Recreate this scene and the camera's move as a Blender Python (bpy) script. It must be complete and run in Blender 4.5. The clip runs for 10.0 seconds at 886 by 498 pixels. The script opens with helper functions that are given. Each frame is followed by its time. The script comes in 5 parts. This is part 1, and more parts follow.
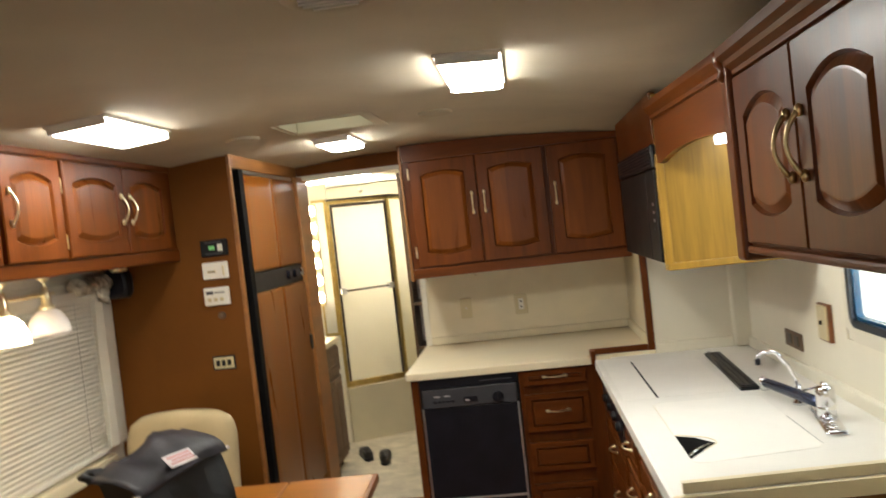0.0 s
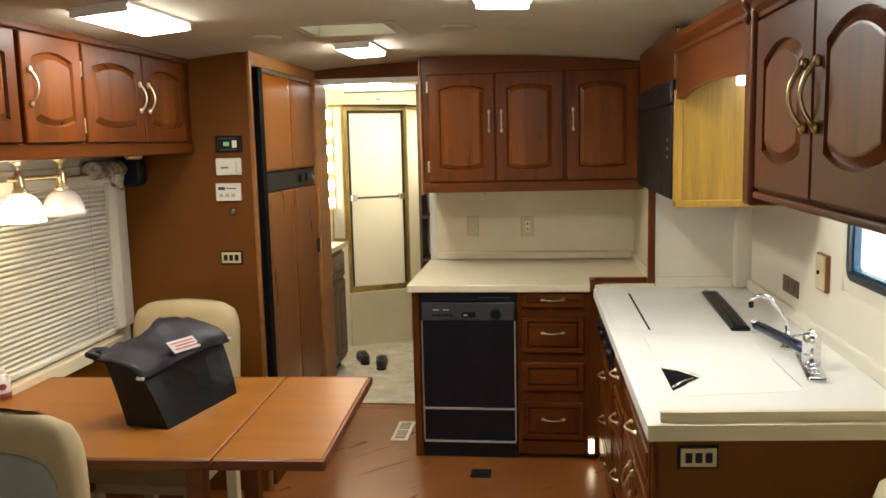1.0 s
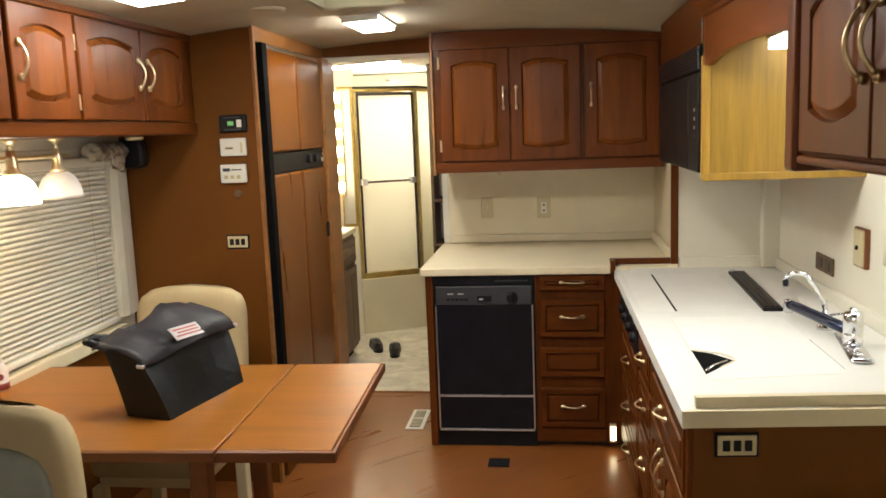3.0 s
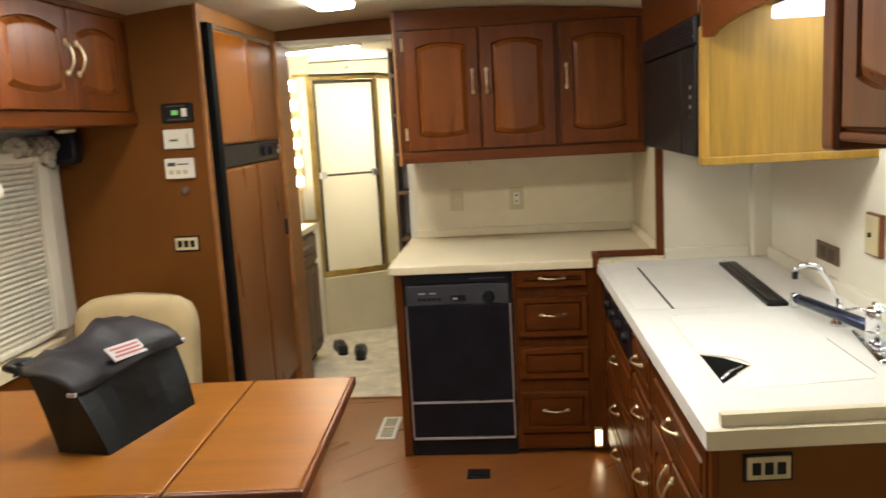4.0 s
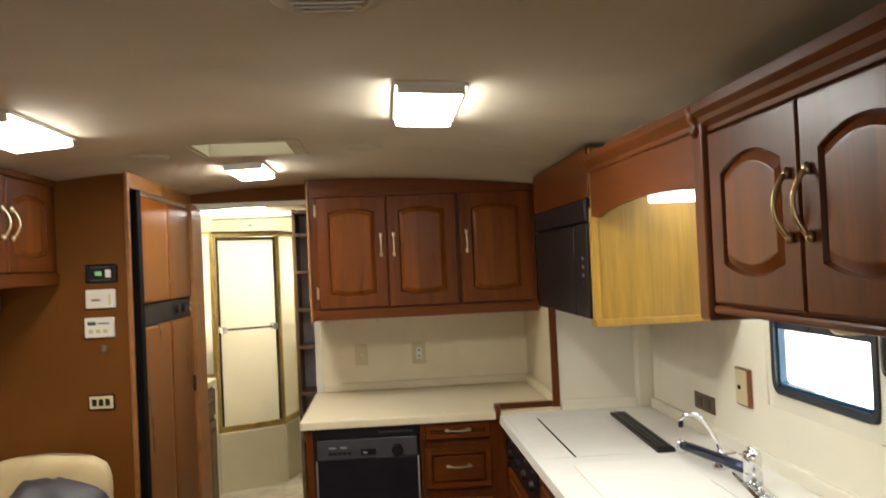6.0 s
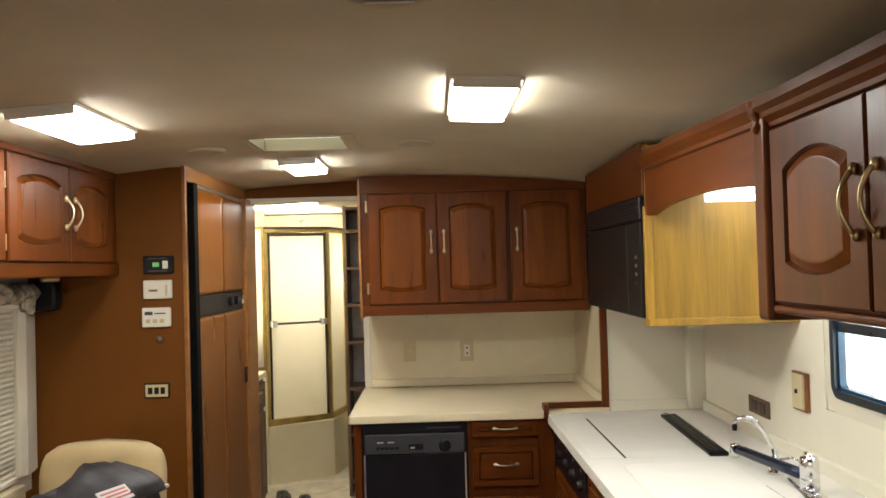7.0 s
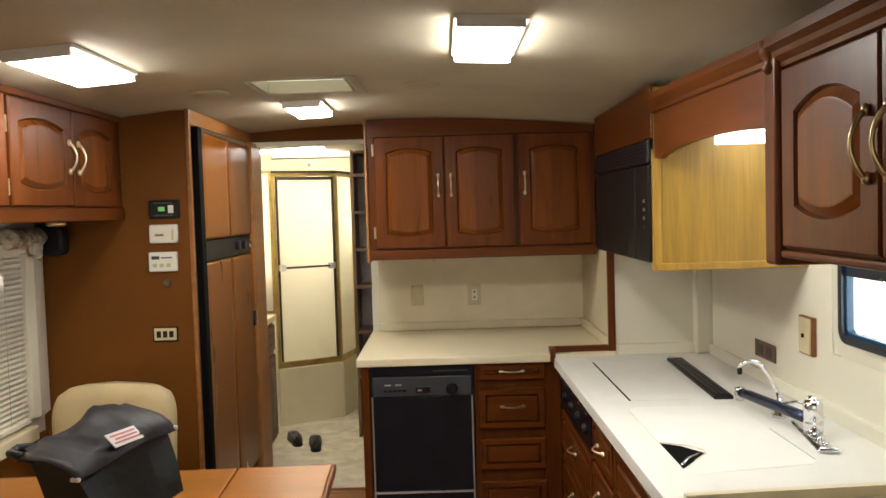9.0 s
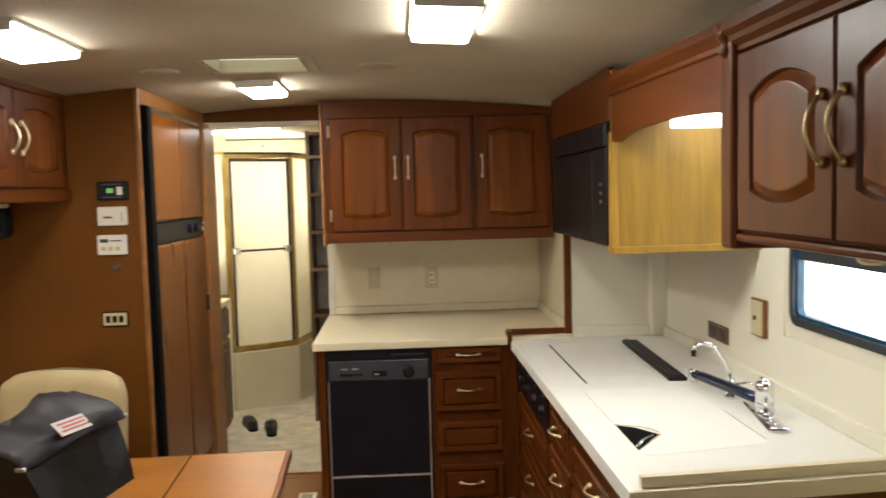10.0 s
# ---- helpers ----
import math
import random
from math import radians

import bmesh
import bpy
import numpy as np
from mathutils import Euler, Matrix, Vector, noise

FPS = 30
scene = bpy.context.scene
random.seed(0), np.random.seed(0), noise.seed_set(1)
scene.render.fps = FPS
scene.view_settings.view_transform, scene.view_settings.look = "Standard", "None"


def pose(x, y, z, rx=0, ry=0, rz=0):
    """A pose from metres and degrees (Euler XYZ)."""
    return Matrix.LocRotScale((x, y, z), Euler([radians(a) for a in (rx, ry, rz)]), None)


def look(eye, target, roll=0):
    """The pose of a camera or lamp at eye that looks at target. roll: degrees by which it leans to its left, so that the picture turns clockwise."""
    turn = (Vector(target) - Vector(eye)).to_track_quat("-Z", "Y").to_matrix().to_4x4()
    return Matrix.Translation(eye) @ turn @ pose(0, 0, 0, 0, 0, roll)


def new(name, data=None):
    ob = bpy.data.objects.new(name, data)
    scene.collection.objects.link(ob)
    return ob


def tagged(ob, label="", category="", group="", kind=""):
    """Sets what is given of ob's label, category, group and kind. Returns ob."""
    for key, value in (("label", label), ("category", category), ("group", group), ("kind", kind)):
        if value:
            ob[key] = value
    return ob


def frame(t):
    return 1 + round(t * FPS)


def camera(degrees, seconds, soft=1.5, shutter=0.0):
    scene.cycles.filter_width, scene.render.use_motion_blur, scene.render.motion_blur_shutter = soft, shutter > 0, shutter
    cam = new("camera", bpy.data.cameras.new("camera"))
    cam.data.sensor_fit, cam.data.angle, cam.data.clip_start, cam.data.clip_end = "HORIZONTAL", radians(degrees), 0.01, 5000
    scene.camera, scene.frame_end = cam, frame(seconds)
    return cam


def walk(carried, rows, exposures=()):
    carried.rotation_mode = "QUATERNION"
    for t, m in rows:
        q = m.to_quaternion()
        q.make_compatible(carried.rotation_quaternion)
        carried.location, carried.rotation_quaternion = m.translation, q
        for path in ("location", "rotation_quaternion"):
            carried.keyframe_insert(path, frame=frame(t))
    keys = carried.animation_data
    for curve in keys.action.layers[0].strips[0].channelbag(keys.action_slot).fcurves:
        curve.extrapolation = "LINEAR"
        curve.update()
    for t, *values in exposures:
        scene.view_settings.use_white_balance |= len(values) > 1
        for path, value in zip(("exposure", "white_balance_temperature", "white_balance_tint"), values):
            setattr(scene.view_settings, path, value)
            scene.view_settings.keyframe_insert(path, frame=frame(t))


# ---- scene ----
cam = camera(57.0, 10.0, shutter=0.5)
PATH = [
    (0, (0.654, -0.957, 1.612), (0.453, 1.033, 1.556), -6.5),
    (0.5, (0.629, -0.992, 1.616), (0.485, 0.996, 1.453), -1.8),
    (1, (0.67, -0.995, 1.62), (0.431, 0.973, 1.358), -1.4),
    (1.5, (0.678, -1.0, 1.598), (0.436, 0.967, 1.329), -2.6),
    (2, (0.679, -0.993, 1.615), (0.443, 0.976, 1.355), -2.9),
    (2.5, (0.663, -0.987, 1.593), (0.392, 0.978, 1.336), -2.1),
    (3.8, (0.586, -0.575, 1.549), (0.355, 1.38, 1.198), -2.9),
    (4, (0.557, -0.569, 1.548), (0.387, 1.399, 1.235), -3.2),
    (4.5, (0.426, -0.651, 1.555), (0.566, 1.317, 1.227), -4.4),
    (5, (0.391, -0.713, 1.571), (0.756, 1.236, 1.309), -4.4),
    (5.5, (0.407, -0.785, 1.612), (0.637, 1.2, 1.532), -2.4),
    (6, (0.426, -0.809, 1.61), (0.566, 1.186, 1.645), -2.6),
    (6.2, (0.393, -0.814, 1.602), (0.495, 1.182, 1.673), -2.2),
    (7.5, (0.419, -0.803, 1.595), (0.428, 1.197, 1.593), -1.9),
    (8, (0.414, -0.802, 1.602), (0.426, 1.197, 1.554), -2.5),
    (8.5, (0.423, -0.787, 1.593), (0.438, 1.211, 1.509), -1.5),
    (9, (0.428, -0.788, 1.596), (0.423, 1.21, 1.499), -1.7),
    (9.5, (0.425, -0.767, 1.598), (0.407, 1.229, 1.474), -0.9),
    (10, (0.428, -0.764, 1.596), (0.527, 1.228, 1.454), -1.5),
]
walk(cam, [(t, look(eye, target, roll)) for t, eye, target, roll in PATH],
     [(0, 0.56), (1, 0.58), (2, 0.70), (4, 0.70), (5, 0.70), (6, 0.60), (7.5, 0.56), (8.5, 0.53), (10, 0.53)])

# ---- light and exposure ----
world = bpy.data.worlds.new("sky")
scene.world = world
world.use_nodes = True
wn = world.node_tree.nodes
sky_tex = wn.new("ShaderNodeTexSky")
sky_tex.sky_type, sky_tex.sun_disc = "NISHITA", False
sky_tex.sun_elevation, sky_tex.sun_rotation = radians(40), radians(80)
world.node_tree.links.new(sky_tex.outputs[0], wn["Background"].inputs[0])
wn["Background"].inputs[1].default_value = 0.12
sun_data = bpy.data.lights.new("sun", "SUN")
sun_data.energy, sun_data.angle, sun_data.color = 1.0, radians(12), (1, 0.96, 0.9)
sun_ob = new("sun", sun_data)
sun_ob.matrix_world = look((12, -3, 11), (0, 0, 0))
CEIL_GLOW, HALL_GLOW, SHADE_GLOW, DAY_GLOW, HOOD_GLOW = 43.0, 40.0, 9.5, 3.6, 3.2
scene.view_settings.exposure = 0.57


# ---- materials ----
def mat(name, base, rough=0.5, metal=0.0, var=0.18, scale=5.0, bump=0.05, fine=120.0, stretch=(1, 1, 1), coat=0.0, spec=0.5, stave=0.0, axis="X", grain=0.0, rnd=0.06, dark=None):
    m = bpy.data.materials.new(name)
    m.use_nodes = True
    nt = m.node_tree
    n, L = nt.nodes, nt.links
    bs = n["Principled BSDF"]
    co = n.new("ShaderNodeTexCoord")
    mp = n.new("ShaderNodeMapping")
    mp.inputs["Scale"].default_value = stretch
    info = n.new("ShaderNodeObjectInfo")
    shift = n.new("ShaderNodeVectorMath")
    shift.operation = "MULTIPLY_ADD"
    L.new(info.outputs["Random"], shift.inputs[0])
    shift.inputs[1].default_value = (3.1, 5.3, 7.7)
    L.new(co.outputs["Object"], shift.inputs[2])
    L.new(shift.outputs[0], mp.inputs["Vector"])
    big = n.new("ShaderNodeTexNoise")
    big.inputs["Scale"].default_value, big.inputs["Detail"].default_value, big.inputs["Distortion"].default_value = scale, 5, 0.6 if grain else 0.2
    L.new(mp.outputs[0], big.inputs["Vector"])
    small = n.new("ShaderNodeTexNoise")
    small.inputs["Scale"].default_value, small.inputs["Detail"].default_value = fine, 3
    L.new(mp.outputs[0], small.inputs["Vector"])
    lo = dark or tuple(c * (1 - 2 * var) for c in base)
    hi = tuple(min(1, c * (1 + var)) for c in base)
    ramp = n.new("ShaderNodeValToRGB")
    ramp.color_ramp.elements[0].position, ramp.color_ramp.elements[1].position = 0.3, 0.7
    ramp.color_ramp.elements[0].color, ramp.color_ramp.elements[1].color = (*lo, 1), (*hi, 1)
    L.new(big.outputs["Fac"], ramp.inputs[0])
    colour = ramp.outputs[0]
    val = n.new("ShaderNodeHueSaturation")
    mul = n.new("ShaderNodeMath")
    mul.operation = "MULTIPLY_ADD"
    L.new(info.outputs["Random"], mul.inputs[0])
    mul.inputs[1].default_value, mul.inputs[2].default_value = 2 * rnd, 1 - rnd
    value = mul.outputs[0]
    if stave:
        sep = n.new("ShaderNodeSeparateXYZ")
        L.new(co.outputs["Object"], sep.inputs[0])
        st = n.new("ShaderNodeMath")
        st.operation = "MULTIPLY_ADD"
        L.new(sep.outputs[axis], st.inputs[0])
        st.inputs[1].default_value = 1 / stave
        L.new(info.outputs["Random"], st.inputs[2])
        fl = n.new("ShaderNodeMath")
        fl.operation = "FLOOR"
        L.new(st.outputs[0], fl.inputs[0])
        ad = n.new("ShaderNodeMath")
        L.new(fl.outputs[0], ad.inputs[0])
        sc = n.new("ShaderNodeMath")
        sc.operation = "MULTIPLY"
        L.new(info.outputs["Random"], sc.inputs[0])
        sc.inputs[1].default_value = 91
        L.new(sc.outputs[0], ad.inputs[1])
        wh = n.new("ShaderNodeTexWhiteNoise")
        wh.noise_dimensions = "1D"
        L.new(ad.outputs[0], wh.inputs["W"])
        m2 = n.new("ShaderNodeMath")
        m2.operation = "MULTIPLY_ADD"
        L.new(wh.outputs["Value"], m2.inputs[0])
        m2.inputs[1].default_value = 0.42
        m3 = n.new("ShaderNodeMath")
        m3.operation = "SUBTRACT"
        L.new(value, m3.inputs[0])
        m3.inputs[1].default_value = 0.2
        L.new(m3.outputs[0], m2.inputs[2])
        value = m2.outputs[0]
    if grain:
        gm = n.new("ShaderNodeMath")
        gm.operation = "MULTIPLY_ADD"
        L.new(small.outputs["Fac"], gm.inputs[0])
        gm.inputs[1].default_value = grain
        g2 = n.new("ShaderNodeMath")
        g2.operation = "SUBTRACT"
        L.new(value, g2.inputs[0])
        g2.inputs[1].default_value = grain / 2
        L.new(g2.outputs[0], gm.inputs[2])
        value = gm.outputs[0]
    L.new(colour, val.inputs["Color"])
    L.new(value, val.inputs["Value"])
    L.new(val.outputs[0], bs.inputs["Base Color"])
    rr = n.new("ShaderNodeMath")
    rr.operation = "MULTIPLY_ADD"
    L.new(big.outputs["Fac"], rr.inputs[0])
    rr.inputs[1].default_value, rr.inputs[2].default_value = 0.16, max(0.02, rough - 0.08)
    L.new(rr.outputs[0], bs.inputs["Roughness"])
    bs.inputs["Metallic"].default_value = metal
    bs.inputs["Specular IOR Level"].default_value = spec
    bs.inputs["Coat Weight"].default_value = coat
    bs.inputs["Coat Roughness"].default_value = 0.18
    if bump:
        bp = n.new("ShaderNodeBump")
        bp.inputs["Strength"].default_value, bp.inputs["Distance"].default_value = bump, 0.003
        L.new(small.outputs["Fac"], bp.inputs["Height"])
        L.new(bp.outputs[0], bs.inputs["Normal"])
    return m


def glow(name, colour, strength):
    m = bpy.data.materials.new(name)
    m.use_nodes = True
    bs = m.node_tree.nodes["Principled BSDF"]
    bs.inputs["Base Color"].default_value = (*colour, 1)
    bs.inputs["Emission Color"].default_value = (*colour, 1)
    bs.inputs["Emission Strength"].default_value = strength
    return m


def glass(name, colour, rough=0.02):
    m = bpy.data.materials.new(name)
    m.use_nodes = True
    bs = m.node_tree.nodes["Principled BSDF"]
    bs.inputs["Base Color"].default_value = (*colour, 1)
    bs.inputs["Roughness"].default_value = rough
    bs.inputs["Transmission Weight"].default_value = 1.0
    return m


VG = (9, 9, 0.9)     # grain along z
HX = (0.9, 9, 9)     # grain along x
HY = (9, 0.9, 9)     # grain along y
CHERRY = (0.124, 0.032, 0.005)
M_cherry = mat("cherry wood", CHERRY, 0.32, var=0.16, scale=2.2, fine=14, stretch=VG, grain=0.25, coat=0.0, spec=0.15, bump=0.04)
M_cherry_x = mat("cherry rail", CHERRY, 0.32, var=0.16, scale=2.2, fine=14, stretch=HX, grain=0.25, coat=0.0, spec=0.15, bump=0.04)
M_cherry_y = mat("cherry long rail", CHERRY, 0.32, var=0.16, scale=2.2, fine=14, stretch=HY, grain=0.25, coat=0.0, spec=0.15, bump=0.04)
M_stave = mat("glued cherry staves", (0.156, 0.044, 0.007), 0.30, var=0.14, scale=2.2, fine=14, stretch=VG, grain=0.25, coat=0.0, spec=0.15, stave=0.062, bump=0.04)
M_oak_y = mat("yellow oak veneer", (0.35, 0.19, 0.020), 0.45, var=0.12, scale=2.0, fine=9, stretch=(14, 14, 0.8), grain=0.45, bump=0.04)
M_panel = mat("brown wall panel", (0.163, 0.055, 0.0064), 0.6, spec=0.2, var=0.08, scale=3, fine=160, grain=0.12, bump=0.08)
M_fridge = mat("satin brown door veneer", (0.178, 0.053, 0.0036), 0.30, var=0.07, scale=1.2, fine=30, stretch=VG, grain=0.06, coat=0.05, spec=0.24, bump=0.0)
M_tan = mat("tan wood trim", (0.32, 0.135, 0.035), 0.42, var=0.14, scale=2, fine=14, stretch=HY, grain=0.2)
M_table = mat("orange oak tabletop", (0.31, 0.112, 0.014), 0.36, var=0.10, scale=1.8, fine=10, stretch=HX, grain=0.18, coat=0.0, spec=0.35, bump=0.02)
M_table_edge = mat("table edge", (0.19, 0.06, 0.014), 0.4, var=0.12, scale=2, fine=12, stretch=HX, grain=0.2)
M_lam = mat("cream laminate", (0.78, 0.69, 0.48), 0.34, var=0.03, scale=5, fine=90, grain=0.02, bump=0.0)
M_white_lam = mat("white laminate", (0.85, 0.83, 0.76), 0.5, spec=0.3, var=0.02, scale=5, fine=90, grain=0.015, bump=0.0)
M_wall = mat("cream wall vinyl", (0.77, 0.73, 0.60), 0.55, var=0.03, scale=2, fine=120, grain=0.02, bump=0.03)
M_ceiling = mat("cream ceiling fabric", (0.47, 0.42, 0.305), 0.85, var=0.05, scale=2.5, fine=330, grain=0.07, bump=0.15)
M_floor = mat("vinyl parquet", (0.235, 0.078, 0.017), 0.30, var=0.07, scale=2.0, fine=14, stretch=HX, grain=0.10, coat=0.1, bump=0.0, rnd=0.09)
M_carpet = mat("cream carpet", (0.62, 0.57, 0.45), 0.95, var=0.12, scale=9, fine=500, grain=0.35, bump=0.6)
M_black = mat("black gloss plastic", (0.009, 0.009, 0.014), 0.32, var=0.2, scale=8, bump=0.0, spec=0.25)
M_blackm = mat("black matt plastic", (0.009, 0.009, 0.010), 0.42, spec=0.25, var=0.2, scale=8, bump=0.03)
M_grey = mat("grey control plastic", (0.045, 0.047, 0.055), 0.4, var=0.1, scale=12, bump=0.02)
M_mw = mat("dark oven face", (0.007, 0.007, 0.007), 0.44, spec=0.25, var=0.2, scale=5, bump=0.01)
M_white = mat("white plastic", (0.80, 0.77, 0.68), 0.4, var=0.03, bump=0.0)
M_ivory = mat("ivory plastic", (0.62, 0.53, 0.31), 0.4, var=0.04, bump=0.0)
M_brass = mat("brass", (0.93, 0.80, 0.52), 0.34, metal=1.0, var=0.12, scale=20, bump=0.02)
M_brass_d = mat("antique brass", (0.66, 0.52, 0.28), 0.34, metal=1.0, var=0.2, scale=20, bump=0.02)
M_spout = mat("dark blue chrome", (0.035, 0.045, 0.085), 0.18, metal=0.7, var=0.15, bump=0.0)
M_chrome = mat("chrome", (0.82, 0.83, 0.86), 0.09, metal=1.0, var=0.03, bump=0.0)
M_steel = mat("bright trim", (0.72, 0.72, 0.74), 0.3, metal=1.0, var=0.05, bump=0.0)
M_gold = mat("gold anodised frame", (0.66, 0.50, 0.18), 0.32, metal=0.9, var=0.15, scale=9, bump=0.0)
M_darkbr = mat("dark bronze frame", (0.06, 0.045, 0.03), 0.4, var=0.15)
M_frost = mat("frosted shower panel", (0.90, 0.87, 0.74), 0.3, var=0.03, scale=3, bump=0.03)
fn, fl_ = M_frost.node_tree.nodes, M_frost.node_tree.links
trans = fn.new("ShaderNodeBsdfTranslucent")
trans.inputs["Color"].default_value = (0.97, 0.94, 0.84, 1)
mixer = fn.new("ShaderNodeMixShader")
mixer.inputs[0].default_value = 0.5
fl_.new(fn["Principled BSDF"].outputs[0], mixer.inputs[1])
fl_.new(trans.outputs[0], mixer.inputs[2])
fl_.new(mixer.outputs[0], fn["Material Output"].inputs["Surface"])
M_tub = mat("cream shower base", (0.74, 0.67, 0.47), 0.35, var=0.04, scale=3, bump=0.01)
M_cream = mat("cream upholstery", (0.52, 0.41, 0.225), 0.8, var=0.07, scale=5, fine=420, grain=0.14, bump=0.25)
M_creamlt = mat("cream leather", (0.70, 0.62, 0.38), 0.5, var=0.05, scale=4, fine=260, grain=0.06, bump=0.1)
M_teal = mat("grey green upholstery", (0.33, 0.36, 0.30), 0.85, var=0.08, scale=5, fine=420, grain=0.14, bump=0.25)
M_bag = mat("black vinyl", (0.006, 0.007, 0.008), 0.40, spec=0.4, var=0.25, scale=6, fine=16, bump=0.8)
M_flap = mat("mottled grey vinyl", (0.022, 0.019, 0.024), 0.50, var=0.42, scale=13, fine=24, bump=0.8, grain=0.35, spec=0.35)
M_paper = mat("white printed label", (0.52, 0.47, 0.46), 0.5, var=0.08, scale=30)
M_red = mat("red print", (0.36, 0.08, 0.07), 0.5, var=0.1)
M_slat = mat("cream blind slat", (0.82, 0.78, 0.66), 0.4, var=0.03, bump=0.0, rnd=0.03)
M_fabric = mat("grey floral fabric", (0.60, 0.56, 0.46), 0.9, var=0.45, scale=24, fine=300, grain=0.15, bump=0.2)
M_fringe = mat("grey fringe", (0.20, 0.19, 0.18), 0.95, var=0.35, scale=40, bump=0.4)
M_pillow = mat("pale printed fabric", (0.62, 0.55, 0.47), 0.9, var=0.25, scale=18, bump=0.2)
# black rubber; the slight blue is sky reflection put into the colour
M_blueblack = mat("black window rubber with painted sky tint", (0.012, 0.020, 0.034), 0.3, var=0.2, bump=0.0)
# black of the fridge strip; in openings it stands for shade
M_black_shade = mat("black trim and painted shade", (0.004, 0.004, 0.004), 0.8, spec=0.08, var=0.1, bump=0.0)
M_vanity = mat("dark walnut", (0.17, 0.105, 0.06), 0.5, var=0.2, scale=2, fine=12, stretch=VG, grain=0.25)
M_shoe = mat("dark shoe leather", (0.03, 0.024, 0.02), 0.5, var=0.2, bump=0.1)
M_bottle = mat("white bottle plastic", (0.78, 0.72, 0.66), 0.35, var=0.05)
M_green = glow("green display", (0.2, 0.6, 0.2), 0.12)
M_tube = glow("lit ceiling diffuser", (1.0, 0.98, 0.91), CEIL_GLOW)
M_tube_low = glow("dimmer ceiling diffuser", (1.0, 0.98, 0.91), CEIL_GLOW * 0.62)
M_hall = glow("lit hall lamp", (1.0, 0.96, 0.88), HALL_GLOW)
M_bulb = glow("lit vanity bulb", (1.0, 0.86, 0.60), 28.0)
M_hood = glow("lit hood diffuser", (0.92, 0.98, 1.0), HOOD_GLOW)
M_shade = glow("lit opal glass", (1.0, 0.84, 0.60), SHADE_GLOW)
M_shade_dim = glow("faintly lit opal glass", (0.85, 0.78, 0.70), 0.05)
M_day = glow("overcast daylight", (0.86, 0.94, 1.0), DAY_GLOW)
M_front = glow("assumed front daylight", (0.95, 0.95, 0.92), 1.05)
M_vent = glow("vent lid with painted daylight", (0.85, 0.92, 0.78), 0.75)
M_dome = glow("shower fill lamp", (1.0, 0.96, 0.86), 62.0)
# the blue paints the sky's reflection on the black sash
M_sash = mat("sash with painted sky reflection", (0.010, 0.07, 0.15), 0.25, var=0.2, bump=0.0)
M_glow_spot = glow("warm glowing block", (1.0, 0.85, 0.55), 5.0)
for m in (M_green, M_vent, M_shade_dim):
    m.cycles.emission_sampling = "NONE"
M_glass = glass("window glass", (0.95, 0.97, 0.97))


# ---- mesh helpers ----
def merge(bm, other):
    tmp = bpy.data.meshes.new("tmp")
    other.to_mesh(tmp)
    other.free()
    bm.from_mesh(tmp)
    bpy.data.meshes.remove(tmp)
    return bm


def box(x0, x1, y0, y1, z0, z1, bevel=0.0, seg=2, bm=None):
    b = bmesh.new()
    bmesh.ops.create_cube(b, size=1)
    for v in b.verts:
        v.co = ((x0 + x1) / 2 + v.co.x * (x1 - x0), (y0 + y1) / 2 + v.co.y * (y1 - y0), (z0 + z1) / 2 + v.co.z * (z1 - z0))
    if bevel:
        bmesh.ops.bevel(b, geom=b.edges[:], offset=bevel, segments=seg, profile=0.5, affect="EDGES")
    return merge(bm, b) if bm else b


def tube(points, radius, n=8, bm=None, cap=True):
    """A round bar along points; radius may be a list."""
    b = bm or bmesh.new()
    pts = [Vector(p) for p in points]
    rads = radius if isinstance(radius, (list, tuple)) else [radius] * len(pts)
    rings, side = [], None
    for i, p in enumerate(pts):
        d = (pts[min(i + 1, len(pts) - 1)] - pts[max(i - 1, 0)]).normalized()
        if side is None:
            side = d.orthogonal().normalized()
        side = (side - d * side.dot(d)).normalized()
        up = d.cross(side)
        rings.append([b.verts.new(p + rads[i] * (math.cos(a) * side + math.sin(a) * up)) for a in [2 * math.pi * k / n for k in range(n)]])
    for r0, r1 in zip(rings, rings[1:]):
        for k in range(n):
            b.faces.new((r0[k], r0[(k + 1) % n], r1[(k + 1) % n], r1[k]))
    if cap:
        b.faces.new(rings[0][::-1])
        b.faces.new(rings[-1])
    return b


def lathe(profile, n=20, at=(0, 0, 0), bm=None, turn=None):
    """Spins (radius, height) pairs about z; turn is a matrix for another axis."""
    b = bm or bmesh.new()
    m = Matrix.Translation(at) @ (turn or Matrix())
    rings = [[b.verts.new(m @ Vector((r * math.cos(2 * math.pi * k / n), r * math.sin(2 * math.pi * k / n), z))) for k in range(n)] for r, z in profile]
    for r0, r1 in zip(rings, rings[1:]):
        for k in range(n):
            b.faces.new((r0[k], r0[(k + 1) % n], r1[(k + 1) % n], r1[k]))
    if profile[0][0] > 1e-4:
        b.faces.new(rings[0][::-1])
    if profile[-1][0] > 1e-4:
        b.faces.new(rings[-1])
    return b


def prism(outline, z0, z1, bm=None, swap=None):
    """Extrudes a closed outline of (x, y) from z0 to z1; swap maps the corners."""
    b = bm or bmesh.new()
    f = swap or (lambda x, y, z: (x, y, z))
    lo = [b.verts.new(f(x, y, z0)) for x, y in outline]
    hi = [b.verts.new(f(x, y, z1)) for x, y in outline]
    b.faces.new(lo[::-1])
    b.faces.new(hi)
    for i in range(len(lo)):
        j = (i + 1) % len(lo)
        b.faces.new((lo[i], lo[j], hi[j], hi[i]))
    bmesh.ops.recalc_face_normals(b, faces=b.faces[:])
    return b


